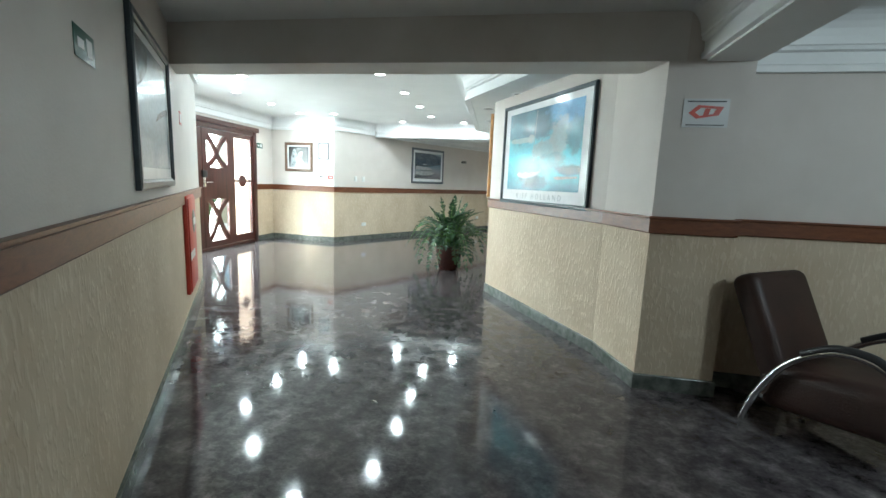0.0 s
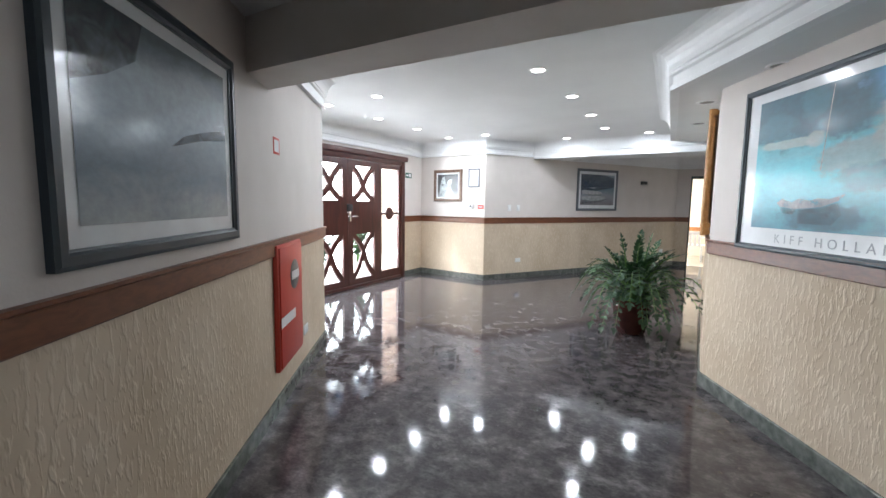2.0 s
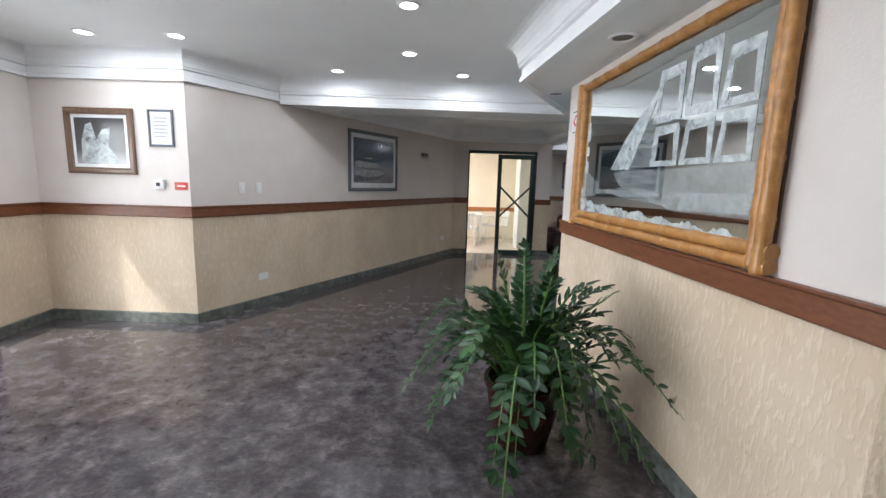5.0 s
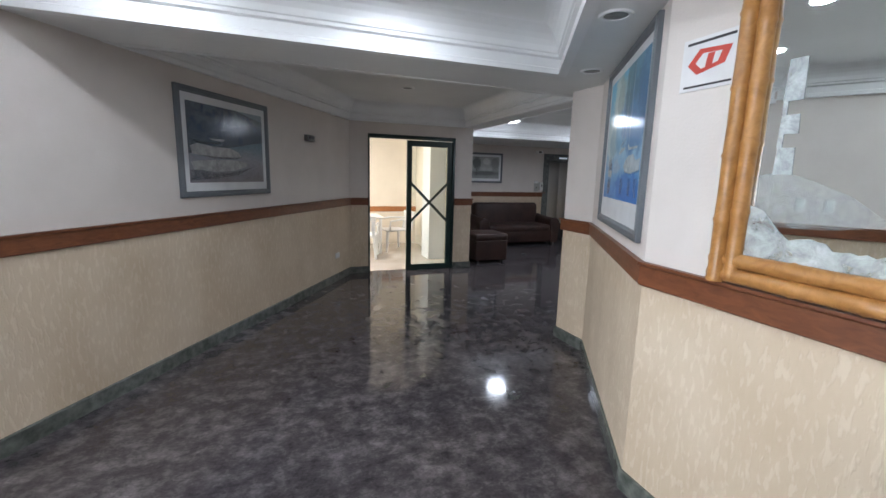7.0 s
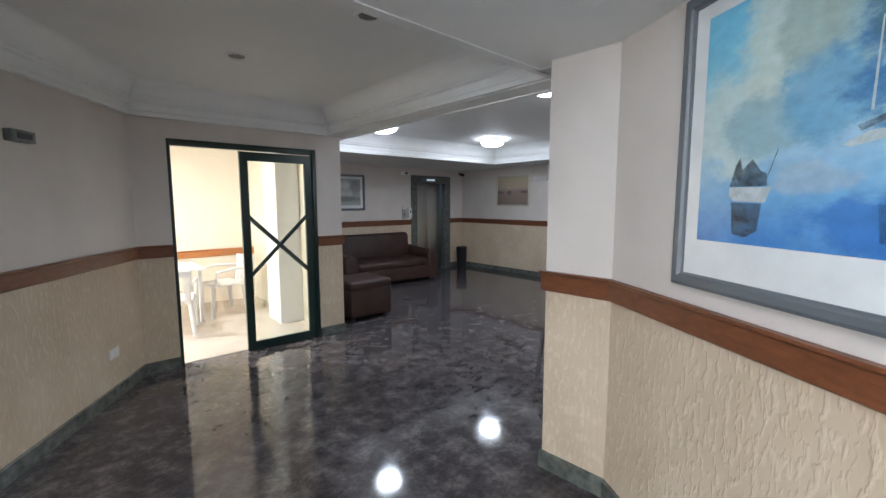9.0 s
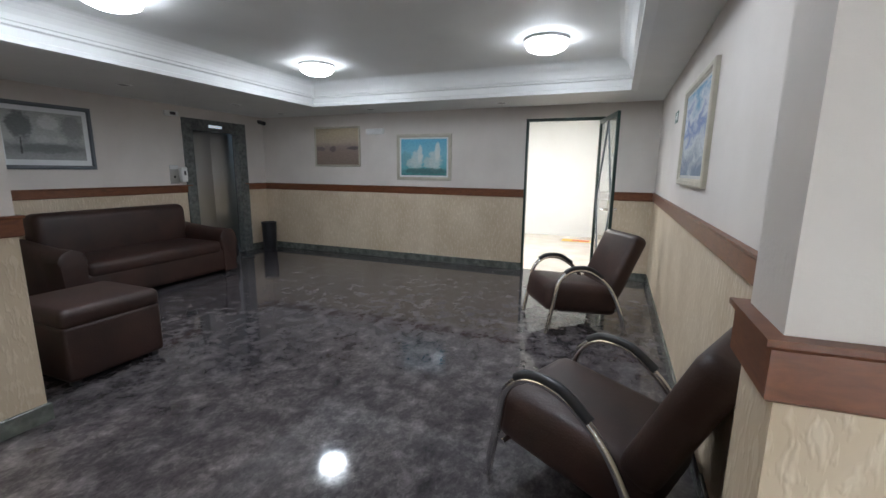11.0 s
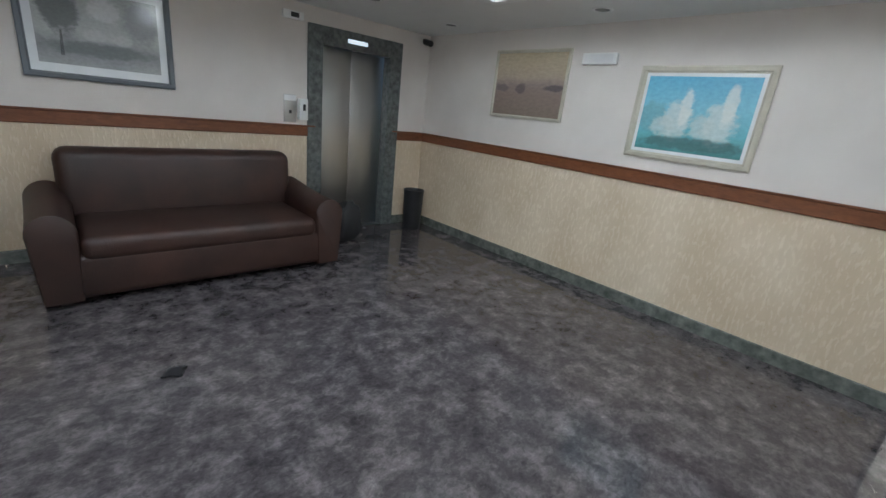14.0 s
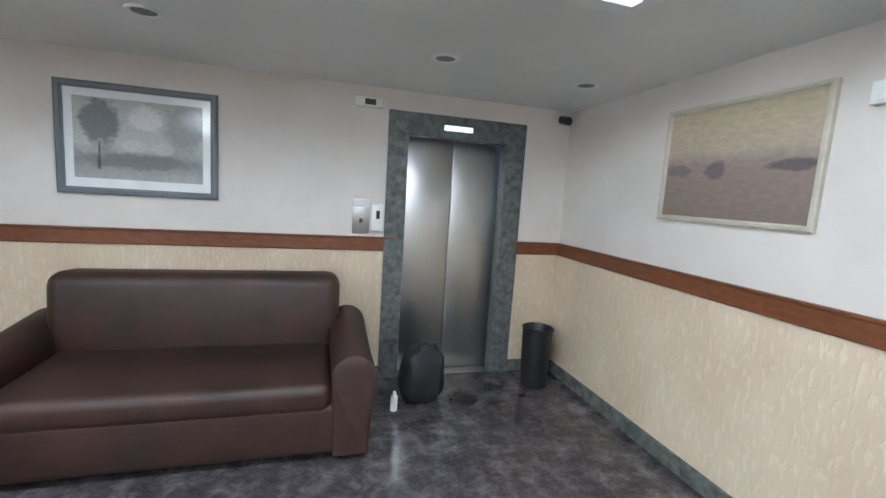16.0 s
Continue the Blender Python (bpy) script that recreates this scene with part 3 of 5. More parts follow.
# misty boats poster near the lobby
A = art_material("misty boats art", [(0.0, (0.06, 0.22, 0.55)), (0.2, (0.16, 0.38, 0.62)), (0.4, (0.34, 0.52, 0.64)), (0.6, (0.36, 0.58, 0.66)), (0.8, (0.2, 0.5, 0.66)), (1.0, (0.14, 0.46, 0.68))], 0.08, 3, blobs=[
    (0.12, 0.5, 0.2, 0.2, (0.5, 0.62, 0.6), 0.8), (0.28, 0.75, 0.14, 0.3, (0.52, 0.6, 0.54), 0.8), (0.24, 0.48, 0.16, 0.12, (0.2, 0.36, 0.44), 0.7),
    (0.36, 0.82, 0.1, 0.2, (0.26, 0.36, 0.34), 0.75), (0.46, 0.74, 0.1, 0.22, (0.3, 0.38, 0.34), 0.7), (0.42, 0.55, 0.14, 0.16, (0.12, 0.32, 0.5), 0.8),
    (0.8, 0.62, 0.34, 0.3, (0.03, 0.14, 0.32), 0.9), (0.6, 0.86, 0.1, 0.28, (0.06, 0.14, 0.16), 0.85), (0.78, 0.9, 0.14, 0.2, (0.05, 0.14, 0.2), 0.8),
    (0.95, 0.8, 0.12, 0.28, (0.03, 0.12, 0.24), 0.85), (0.7, 0.1, 0.36, 0.12, (0.03, 0.16, 0.48), 0.8), (0.38, 0.26, 0.12, 0.06, (0.4, 0.46, 0.5), 0.5)])
p, art, y = picture("wall_block", 0.1, 1.34, 1.25, 2.3, 0.05, FR_GREY, A, "misty blue boats poster in a grey frame", (0.06, 0.05, 0.13))
HULLW = brushed("pale hull paint", (0.6, 0.66, 0.66), 0.6, 0.95)
patch("boat", [(0.13, 0.205), (0.15, 0.18), (0.26, 0.175), (0.28, 0.235), (0.13, 0.24)], art, y + 0.005, HULLW, p)
patch("cabin", [(0.13, 0.24), (0.15, 0.33), (0.165, 0.36), (0.175, 0.31), (0.21, 0.35), (0.24, 0.3), (0.26, 0.29), (0.265, 0.24)], art, y + 0.0052, DARKGREY, p)
patch("boat_mast", [(0.26, 0.27), (0.263, 0.27), (0.293, 0.38), (0.29, 0.38)], art, y + 0.0053, DARKGREY, p)
patch("reflection", [(0.14, 0.175), (0.25, 0.17), (0.24, 0.06), (0.2, 0.03), (0.15, 0.04)], art, y + 0.005, DARKGREY, p)
for q, b0, h in ((0.515, 0.46, 0.74), (0.6, 0.45, 0.86), (0.705, 0.42, 0.97)):
    patch("mast", [(q, b0), (q + 0.007, b0), (q + 0.01, h), (q + 0.006, h)], art, y + 0.0055, HULLW, p)
patch("boom", [(0.705, 0.42), (0.74, 0.39), (0.92, 0.385), (0.92, 0.37), (0.72, 0.37), (0.69, 0.4)], art, y + 0.0056, HULLW, p)
patch("boat", [(0.46, 0.365), (0.48, 0.355), (0.62, 0.385), (0.63, 0.4), (0.52, 0.4)], art, y + 0.0056, HULLW, p)
patch("furled_sail", [(0.49, 0.42), (0.5, 0.4), (0.62, 0.46), (0.61, 0.47)], art, y + 0.0057, DARKGREY, p)
patch("boat", [(0.62, 0.26), (0.66, 0.215), (0.8, 0.2), (1, 0.225), (1, 0.3), (0.9, 0.29), (0.84, 0.335), (0.72, 0.33), (0.66, 0.3)], art, y + 0.0055, HULLW, p)
patch("waterline", [(0.64, 0.215), (0.8, 0.19), (1, 0.21), (1, 0.225), (0.8, 0.203), (0.66, 0.222)], art, y + 0.0057, DARKBLUE, p)
for q in (0.55, 0.76, 0.9):
    patch("reflection", [(q, 0.17), (q + 0.08, 0.165), (q + 0.07, 0.04), (q + 0.01, 0.05)], art, y + 0.0049, DARKBLUE, p)

# moored boats on the passage wall
A = art_material("moored boats art", [(0.0, (0.2, 0.18, 0.19)), (0.3, (0.26, 0.27, 0.3)), (0.5, (0.14, 0.2, 0.24)), (0.7, (0.07, 0.12, 0.16)), (1.0, (0.3, 0.36, 0.4))], 0.1, 4)
p, art, y = picture("wall_passage", 2.06, 3.23, 1.32, 2.19, 0.05, FR_GREY, A, "moored boats print in a grey frame", (0.05, 0.06, 0.07))
HULLS = brushed("grey hull paint", (0.5, 0.5, 0.5), 0.55, 0.95)
patch("shaded_water", [(0, 0.36), (0, 1), (0.6, 1), (1, 0.9), (1, 0.6), (0.6, 0.5)], art, y + 0.003, brushed("dusk blue paint", (0.06, 0.09, 0.14), 0.4, 0.9), p)
patch("hull", [(0.02, 0.46), (0.1, 0.5), (0.3, 0.47), (0.5, 0.47), (0.62, 0.42), (0.66, 0.36), (0.5, 0.33), (0.2, 0.34), (0.04, 0.36)], art, y + 0.004, HULLS, p)
patch("hull", [(0.1, 0.28), (0.3, 0.3), (0.55, 0.31), (0.74, 0.28), (0.73, 0.22), (0.55, 0.16), (0.3, 0.14), (0.05, 0.16), (0.02, 0.26)], art, y + 0.0042, HULLS, p)
patch("hull_rim", [(0.1, 0.36), (0.3, 0.315), (0.58, 0.32), (0.68, 0.36), (0.56, 0.345), (0.3, 0.34)], art, y + 0.0045, DARKGREY, p)
patch("hull_rim", [(0.02, 0.56), (0.12, 0.52), (0.35, 0.53), (0.42, 0.56), (0.36, 0.51), (0.1, 0.5)], art, y + 0.0045, DARKGREY, p)
patch("small_boat", [(0.24, 0.57), (0.3, 0.55), (0.42, 0.55), (0.44, 0.58)], art, y + 0.0045, HULLS, p)
patch("dark_hull", [(0.0, 0.16), (0.14, 0.17), (0.3, 0.12), (0.5, 0.13), (0.7, 0.18), (0.84, 0.22), (0.6, 0.1), (0.3, 0.05), (0.0, 0.03)], art, y + 0.0046, DARKBLUE, p)

# dark picture with a pale shape and papers on the hall's far wall
A = art_material("dark picture art", [(0.0, (0.3, 0.3, 0.3)), (0.3, (0.05, 0.045, 0.045)), (1.0, (0.02, 0.018, 0.018))], 0.06, 4)
p, art, y = picture("wall_hall_north", 0.5, 1.16, 1.47, 2.08, 0.06, FR_BROWN, A, "dark picture with a pale shape in a brown frame", (0.03, 0.03, 0.03))
patch("pale_shape", [(0.1, 0.0), (0.12, 0.5), (0.22, 0.85), (0.34, 0.9), (0.42, 0.55), (0.55, 0.75), (0.72, 0.8), (0.66, 0.4), (0.85, 0.1), (0.8, 0.0)], art, y + 0.003, PALEBLUE, p)
A = art_material("paper notice", [(0.0, (0.6, 0.6, 0.6)), (1.0, (0.68, 0.68, 0.68))], 0.02, 6)
p, art, y = picture("wall_hall_north", 0.12, 0.36, 1.74, 2.08, 0.02, FR_GREY, A, "small framed paper notice", (0.01, 0.01, 0.01), 0.02)
for i in range(6):
    patch("writing_bar", [(0.12, 0.85 - i * 0.12), (0.88 - 0.1 * (i % 2), 0.85 - i * 0.12), (0.88 - 0.1 * (i % 2), 0.81 - i * 0.12), (0.12, 0.81 - i * 0.12)], art, y + 0.003, INK, p)

# lobby pictures
A = art_material("village sketch art", [(0.0, (0.32, 0.33, 0.33)), (0.25, (0.2, 0.21, 0.21)), (0.45, (0.42, 0.43, 0.42)), (1.0, (0.36, 0.37, 0.36))], 0.1, 4, blobs=[
    (0.2, 0.7, 0.15, 0.28, (0.1, 0.11, 0.11), 0.85), (0.85, 0.7, 0.16, 0.3, (0.2, 0.21, 0.21), 0.7), (0.55, 0.78, 0.14, 0.16, (0.6, 0.61, 0.6), 0.8),
    (0.5, 0.24, 0.4, 0.1, (0.12, 0.13, 0.13), 0.7), (0.46, 0.44, 0.1, 0.08, (0.5, 0.51, 0.5), 0.7), (0.66, 0.42, 0.1, 0.08, (0.5, 0.51, 0.5), 0.7)])
p, art, y = picture("wall_lobby_north", 2.77, 3.71, 1.4, 2.12, 0.045, FR_GREY, A, "grey village sketch in a taupe frame", (0.05, 0.05, 0.06))
patch("tree_trunk", [(0.17, 0.12), (0.2, 0.12), (0.2, 0.45), (0.185, 0.45)], art, y + 0.0035, brushed("sketch tree grey", (0.1, 0.11, 0.11), 0.4, 0.9), p)
A = art_material("brown shore art", [(0.0, (0.2, 0.15, 0.12)), (0.35, (0.25, 0.19, 0.16)), (0.5, (0.28, 0.22, 0.2)), (0.62, (0.42, 0.34, 0.26)), (1.0, (0.46, 0.38, 0.26))], 0.05, 2.5, (1, 1.5, 1), 0.2, [(0.4, 0.44, 0.08, 0.08, (0.12, 0.09, 0.1), 0.8), (0.1, 0.44, 0.12, 0.06, (0.14, 0.11, 0.12), 0.7), (0.88, 0.46, 0.14, 0.05, (0.1, 0.08, 0.09), 0.85)])
p, art, y = picture("wall_lobby_east", 4.4, 5.3, 1.48, 2.13, 0.03, FR_CREAM, A, "brown shore painting in a thin cream frame", (0.0, 0.0, 0.0))
A = art_material("bright sail art", [(0.0, (0.05, 0.2, 0.2)), (0.16, (0.1, 0.34, 0.36)), (0.28, (0.13, 0.42, 0.5)), (0.6, (0.2, 0.5, 0.62)), (1.0, (0.12, 0.42, 0.62))], 0.06, 3, blobs=[
    (0.1, 0.45, 0.16, 0.2, (0.16, 0.36, 0.42), 0.7), (0.36, 0.42, 0.14, 0.26, (0.6, 0.64, 0.6), 0.7), (0.42, 0.6, 0.06, 0.24, (0.68, 0.7, 0.66), 0.75),
    (0.74, 0.4, 0.15, 0.28, (0.6, 0.64, 0.6), 0.7), (0.8, 0.64, 0.06, 0.26, (0.68, 0.7, 0.66), 0.75), (0.24, 0.34, 0.12, 0.14, (0.5, 0.58, 0.56), 0.7), (0.6, 0.36, 0.1, 0.17, (0.5, 0.58, 0.56), 0.7), (0.55, 0.12, 0.5, 0.09, (0.05, 0.14, 0.14), 0.85)])
p, art, y = picture("wall_lobby_east", 2.8, 3.72, 1.28, 1.98, 0.05, FR_CREAM, A, "bright blue sailing ships in a cream frame", (0.025, 0.025, 0.025))
A = art_material("blue abstract art", [(0.0, (0.1, 0.16, 0.25)), (0.35, (0.5, 0.55, 0.6)), (0.55, (0.12, 0.2, 0.45)), (0.75, (0.6, 0.64, 0.68)), (1.0, (0.1, 0.3, 0.5))], 0.3, 3, (1, 1.4, 1), 0.5)
picture("wall_lobby_south", 1.75, 2.84, 1.35, 2.05, 0.05, FR_CREAM, A, "blue and white wave painting in a pale frame", (0.02, 0.02, 0.02))

# etched mirror in a bamboo frame
BAMBOO = wood("golden bamboo", (0.3, 0.13, 0.035), (0.5, 0.25, 0.075), 0.3, (6, 6, 6))
MIRROR, n_, k_, b_ = material("mirror", 0.015, 1.0)
b_.inputs["Base Color"].default_value = (0.82, 0.87, 0.86, 1)
ETCH = brushed("etched glass", (0.62, 0.68, 0.69), 0.3, 0.8)
ETCH_THIN = brushed("lightly etched glass", (0.6, 0.66, 0.67), 0.04, 0.32)
e = at_wall(new("mirror"), "wall_mirror", 0.4, 0.0, 1.185)
MW, MH = 2.0, 1.07
flat("mirror_glass", MW - 0.12, MH - 0.12, 0.02, MIRROR, e, 0.06, 0.06)
box("backing", (0.02, 0.001, 0.02), (MW - 0.02, 0.012, MH - 0.02), FR_BROWN, 0, e)


def cane(a, b, r, seed):
    a, b = Vector(a), Vector(b)
    rr = random.Random(seed)
    L = (b - a).length
    nodes = [0.0]
    while nodes[-1] < L - 0.3:
        nodes.append(nodes[-1] + 0.17 + 0.08 * rr.random())
    pts, rad = [], []
    for q, w in zip(nodes, nodes[1:] + [L]):
        for s, k in ((0.0, 1.0), (0.012, 1.13), (0.024, 1.0), (0.5, 0.95)):
            d = q + (s if s < 0.1 else 0.5 * (w - q))
            pts.append(a + (b - a) * (d / L))
            rad.append(r * k)
    pts.append(b)
    rad.append(r)
    return pts, rad


for i, (a, b) in enumerate([((0, 0.03, 0.03), (MW, 0.03, 0.03)), ((0, 0.028, 0.085), (MW, 0.028, 0.085)), ((0, 0.03, MH - 0.03), (MW, 0.03, MH - 0.03)), ((0.03, 0.045, 0), (0.03, 0.045, MH)), ((0.08, 0.03, 0.02), (0.08, 0.03, MH - 0.02)), ((MW - 0.03, 0.045, 0), (MW - 0.03, 0.045, MH)), ((MW - 0.08, 0.03, 0.02), (MW - 0.08, 0.03, MH - 0.02))]):
    pts, rad = cane(a, b, 0.029, i)
    bm = bmesh.new()
    add_tube(bm, pts, lambda t, rad=rad: rad[min(len(rad) - 1, round(t * (len(rad) - 1)))], 10)
    mesh_ob("bamboo_cane", bm, BAMBOO, True, e)
art = (0.1, 0.1, MW - 0.2, MH - 0.2)
rr = random.Random(5)
wave = [(0.0, 0.0), (0.0, 0.22), (0.03, 0.2), (0.06, 0.13)] + [(0.08 + i * 0.0115, 0.085 - 0.0009 * i + 0.012 * math.sin(i * 0.55) + 0.018 * rr.random()) for i in range(81)] + [(1.0, 0.0)]
patch("etched_waves", wave, art, 0.0225, ETCH, e)
patch("etched_hill", [(0.0, 0.2), (0.0, 0.33), (0.04, 0.35), (0.09, 0.33), (0.16, 0.27), (0.22, 0.18), (0.14, 0.15), (0.06, 0.14)], art, 0.0226, ETCH_THIN, e)
for z0, z1 in ((0.34, 0.44), (0.49, 0.56), (0.61, 0.76)):
    patch("etched_tower", [(0.035, z0), (0.068, z0), (0.066, z1), (0.037, z1)], art, 0.0228, ETCH, e)
for z0, z1 in ((0.44, 0.49), (0.56, 0.61)):
    patch("etched_tower", [(0.035, z0), (0.044, z0), (0.044, z1), (0.036, z1)], art, 0.0228, ETCH, e)
# sweeping jibs, then square sails around clear openings
for a0, b0, a1, h in ((0.28, 0.33, 0.49, 0.73), (0.31, 0.36, 0.535, 0.78), (0.345, 0.42, 0.56, 0.83)):
    patch("etched_jib", [(a0, 0.36), ((a0 + a1) / 2 - 0.01, 0.36 + (h - 0.36) * 0.53), (a1, h), (a1 + 0.012, h - 0.02), ((b0 + a1) / 2 + 0.005, 0.36 + (h - 0.36) * 0.44), (b0, 0.35)], art, 0.023, ETCH, e)
patch("etched_stay", [(0.36, 0.36), (0.57, 0.83), (0.58, 0.36)], art, 0.0226, ETCH_THIN, e)
for s0, s1, top in ((0.55, 0.7, 0.93), (0.7, 0.84, 0.98), (0.84, 0.97, 0.9)):
    w = s1 - s0
    for z0, z1 in ((0.36, 0.6), (0.62, top)):
        h = z1 - z0
        patch("etched_sail", [(s0, z0), (s0 + w * 0.2, z0 + h * 0.15), (s0 + w * 0.25, z0 + h * 0.75), (s0 + 0.02, z1)], art, 0.0229, ETCH, e)
        patch("etched_sail", [(s1 - 0.01, z0), (s1 - 0.01, z1), (s1 - w * 0.24, z0 + h * 0.78), (s1 - w * 0.2, z0 + h * 0.15)], art, 0.0229, ETCH, e)
        patch("etched_sail", [(s0 + 0.02, z1), (s0 + w * 0.25, z0 + h * 0.76), (s1 - w * 0.24, z0 + h * 0.79), (s1 - 0.01, z1)], art, 0.0229, ETCH, e)
        patch("etched_sail", [(s0, z0), (s1 - 0.01, z0), (s1 - w * 0.2, z0 + h * 0.14), (s0 + w * 0.2, z0 + h * 0.14)], art, 0.0229, ETCH, e)
patch("etched_hull", [(0.3, 0.33), (0.42, 0.36), (0.6, 0.34), (0.98, 0.36), (0.98, 0.1), (0.7, 0.1), (0.5, 0.16), (0.36, 0.24)], art, 0.0227, ETCH_THIN, e)
patch("etched_spray", [(0.2, 0.2), (0.4, 0.23), (0.6, 0.2), (0.98, 0.22), (0.98, 0.12), (0.6, 0.13), (0.4, 0.15)], art, 0.0228, ETCH_THIN, e)
tagged(e, "wide mirror etched with a sailing ship in a bamboo frame", "mirror")


# small wall fittings
def plate(name, wallname, u0, u1, z0, z1, d, mat, label, cat, parts=(), group=""):
    e = at_wall(new(name), wallname, u0, 0, z0)
    box("body", (0, 0.001, 0), (u1 - u0, d, z1 - z0), mat, min(0.006, d * 0.3), e)
    for nm, a, b, c, q, h, mt in parts:
        W, H = u1 - u0, z1 - z0
        box(nm, ((1 - b) * W, d, c * H), ((1 - a) * W, d + h, q * H), mt, 0, e)
    return tagged(e, label, cat, group)


SIGNG = paint("sign green", (0.02, 0.09, 0.06), 0.4)
SIGNW = paint("sign white", (0.7, 0.7, 0.7), 0.45)
for w, u, z in (("wall_left", 3.81, 1.69), ("wall_lobby_south", 3.4, 1.88), ("wall_entrance", 0.36, 1.91)):
    plate("exit_sign", w, u, u + 0.21, z, z + 0.1, 0.004, SIGNG, "small dark green exit sign plate", "sign", [("arrow", 0.15, 0.45, 0.35, 0.65, 0.001, SIGNW), ("figure_bar", 0.58, 0.85, 0.2, 0.8, 0.001, SIGNW)], "exit signs")


def symbol_sign(w, u0, u1, z0, z1):
    e = at_wall(new("wall_sign"), w, u0, 0, z0)
    W, H = u1 - u0, z1 - z0
    box("board", (0, 0.001, 0), (W, 0.006, H), SIGNW, 0, e)
    for q in ((0.06, 0.1), (0.88, 0.93)):
        box("writing_bar", (0.08 * W, 0.006, q[0] * H), (0.92 * W, 0.007, q[1] * H), BLACK, 0, e)
    bm = bmesh.new()
    lo = [(0.12, 0.5), (0.32, 0.78), (0.88, 0.72), (0.78, 0.42), (0.3, 0.3)]
    c = (sum(s for s, _ in lo) / 5, sum(q for _, q in lo) / 5)
    o = [bm.verts.new(((1 - s) * W, 0.0075, q * H)) for s, q in lo]
    n = [bm.verts.new(((1 - (c[0] + 0.6 * (s - c[0]))) * W, 0.0075, (c[1] + 0.6 * (q - c[1])) * H)) for s, q in lo]
    for i in range(5):
        bm.faces.new((o[i], o[(i + 1) % 5], n[(i + 1) % 5], n[i]))
    bm.faces.new([bm.verts.new(((1 - s) * W, 0.0075, q * H)) for s, q in ((0.44, 0.42), (0.56, 0.42), (0.6, 0.66), (0.48, 0.66))])
    mesh_ob("emblem", bm, RED, False, e)
    return tagged(e, "white sign with a red outline emblem", "sign", "emblem signs")


symbol_sign("wall_mirror", 2.42, 2.66, 1.91, 2.11)
symbol_sign("wall_column_front", 0.12, 0.38, 1.74, 1.91)
plate("red_notice", "wall_left", 1.38, 1.51, 1.74, 1.85, 0.003, RED, "small red notice on the wall", "sign", [("panel", 0.15, 0.85, 0.15, 0.85, 0.001, SIGNW)])
plate("red_label", "wall_hall_north", 0.02, 0.15, 1.335, 1.41, 0.003, RED, "small red label under the notice", "sign", [("bar", 0.2, 0.8, 0.4, 0.6, 0.001, SIGNW)])
plate("alarm_box", "wall_hall_north", 0.24, 0.33, 1.34, 1.43, 0.04, WPLAST, "small white alarm box with dark eye", "alarm", [("eye", 0.3, 0.7, 0.3, 0.7, 0.006, BLACK)])
for u in (4.67, 4.88):
    plate("light_switch", "wall_passage", u, u + 0.075, 1.3, 1.42, 0.01, WPLAST, "white light switch plate", "switch", [("rocker", 0.35, 0.65, 0.3, 0.7, 0.006, GLOSS)], "light switches")
for w, u, z in (("wall_passage", 4.62, 0.31), ("wall_left", 0.73, 0.31), ("wall_passage", 0.4, 0.33)):
    plate("wall_socket", w, u, u + 0.13, z, z + 0.08, 0.01, WPLAST, "white wall socket plate", "socket", [("hole", 0.2, 0.42, 0.3, 0.7, 0.001, GLOSS), ("hole", 0.58, 0.8, 0.3, 0.7, 0.001, GLOSS)], "wall sockets")
plate("emergency_light", "wall_passage", 1.13, 1.31, 1.92, 1.99, 0.05, GREYST, "small grey emergency light", "emergency light", [("lens", 0.2, 0.8, 0.25, 0.75, 0.006, BLACK)])
plate("emergency_light", "wall_lobby_north", 1.64, 1.84, 2.16, 2.23, 0.05, WPLAST, "small white emergency light with dark lens", "emergency light", [("lens", 0.35, 0.75, 0.2, 0.8, 0.006, BLACK)])
plate("ceiling_box", "wall_lobby_east", 3.95, 4.27, 1.99, 2.08, 0.045, WPLAST, "white plastic emergency lamp box", "emergency light", [("lens", 0.08, 0.92, 0.15, 0.85, 0.004, SIGNW)])
plate("call_panel", "wall_lobby_north", 1.7, 1.83, 1.2, 1.47, 0.012, STEEL, "steel lift call panel with white label", "call panel", [("label", 0.02, 0.98, 0.78, 0.98, 0.002, SIGNW), ("button", 0.4, 0.6, 0.32, 0.44, 0.006, BLACK)])
plate("dispenser", "wall_lobby_north", 1.6, 1.69, 1.23, 1.44, 0.07, WPLAST, "white soap dispenser beside the lift", "dispenser", [("window", 0.4, 0.7, 0.45, 0.75, 0.003, BLACK)])
# dome camera in the corner
e = at_wall(new("security_camera"), "wall_lobby_north", 0.1, 0, 2.2)
box("bracket", (-0.02, 0.001, 0.03), (0.02, 0.04, 0.07), BLACK, 0.004, e)
bm = bmesh.new()
add_tube(bm, [(0, 0.03, 0.04), (0.02, 0.16, 0.01)], 0.035, 12)
mesh_ob("housing", bm, BLACK, True, e)
tagged(e, "small black security camera", "camera")
# fire hose cover
e = at_wall(new("fire_hose_cabinet"), "wall_left", 1.02, 0, 0.28)
box("cabinet_body", (0, 0.001, 0), (0.57, 0.035, 0.86), RED, 0.008, e)
box("cabinet_door", (0.02, 0.035, 0.02), (0.55, 0.045, 0.84), RED, 0.004, e)
lathe("window", [(0.0, 0.004), (0.1, 0.004), (0.11, 0.0)], GREYST, 28, e).matrix_local = Matrix.Translation((0.22, 0.046, 0.62)) @ Matrix.Rotation(-math.pi / 2, 4, 'X')
box("label_bar", (0.13, 0.051, 0.59), (0.31, 0.053, 0.65), SIGNW, 0, e)
box("label_strip", (0.22, 0.046, 0.3), (0.56, 0.048, 0.37), SIGNW, 0, e)
tagged(e, "flat red fire hose cabinet under the rail", "fire cabinet")


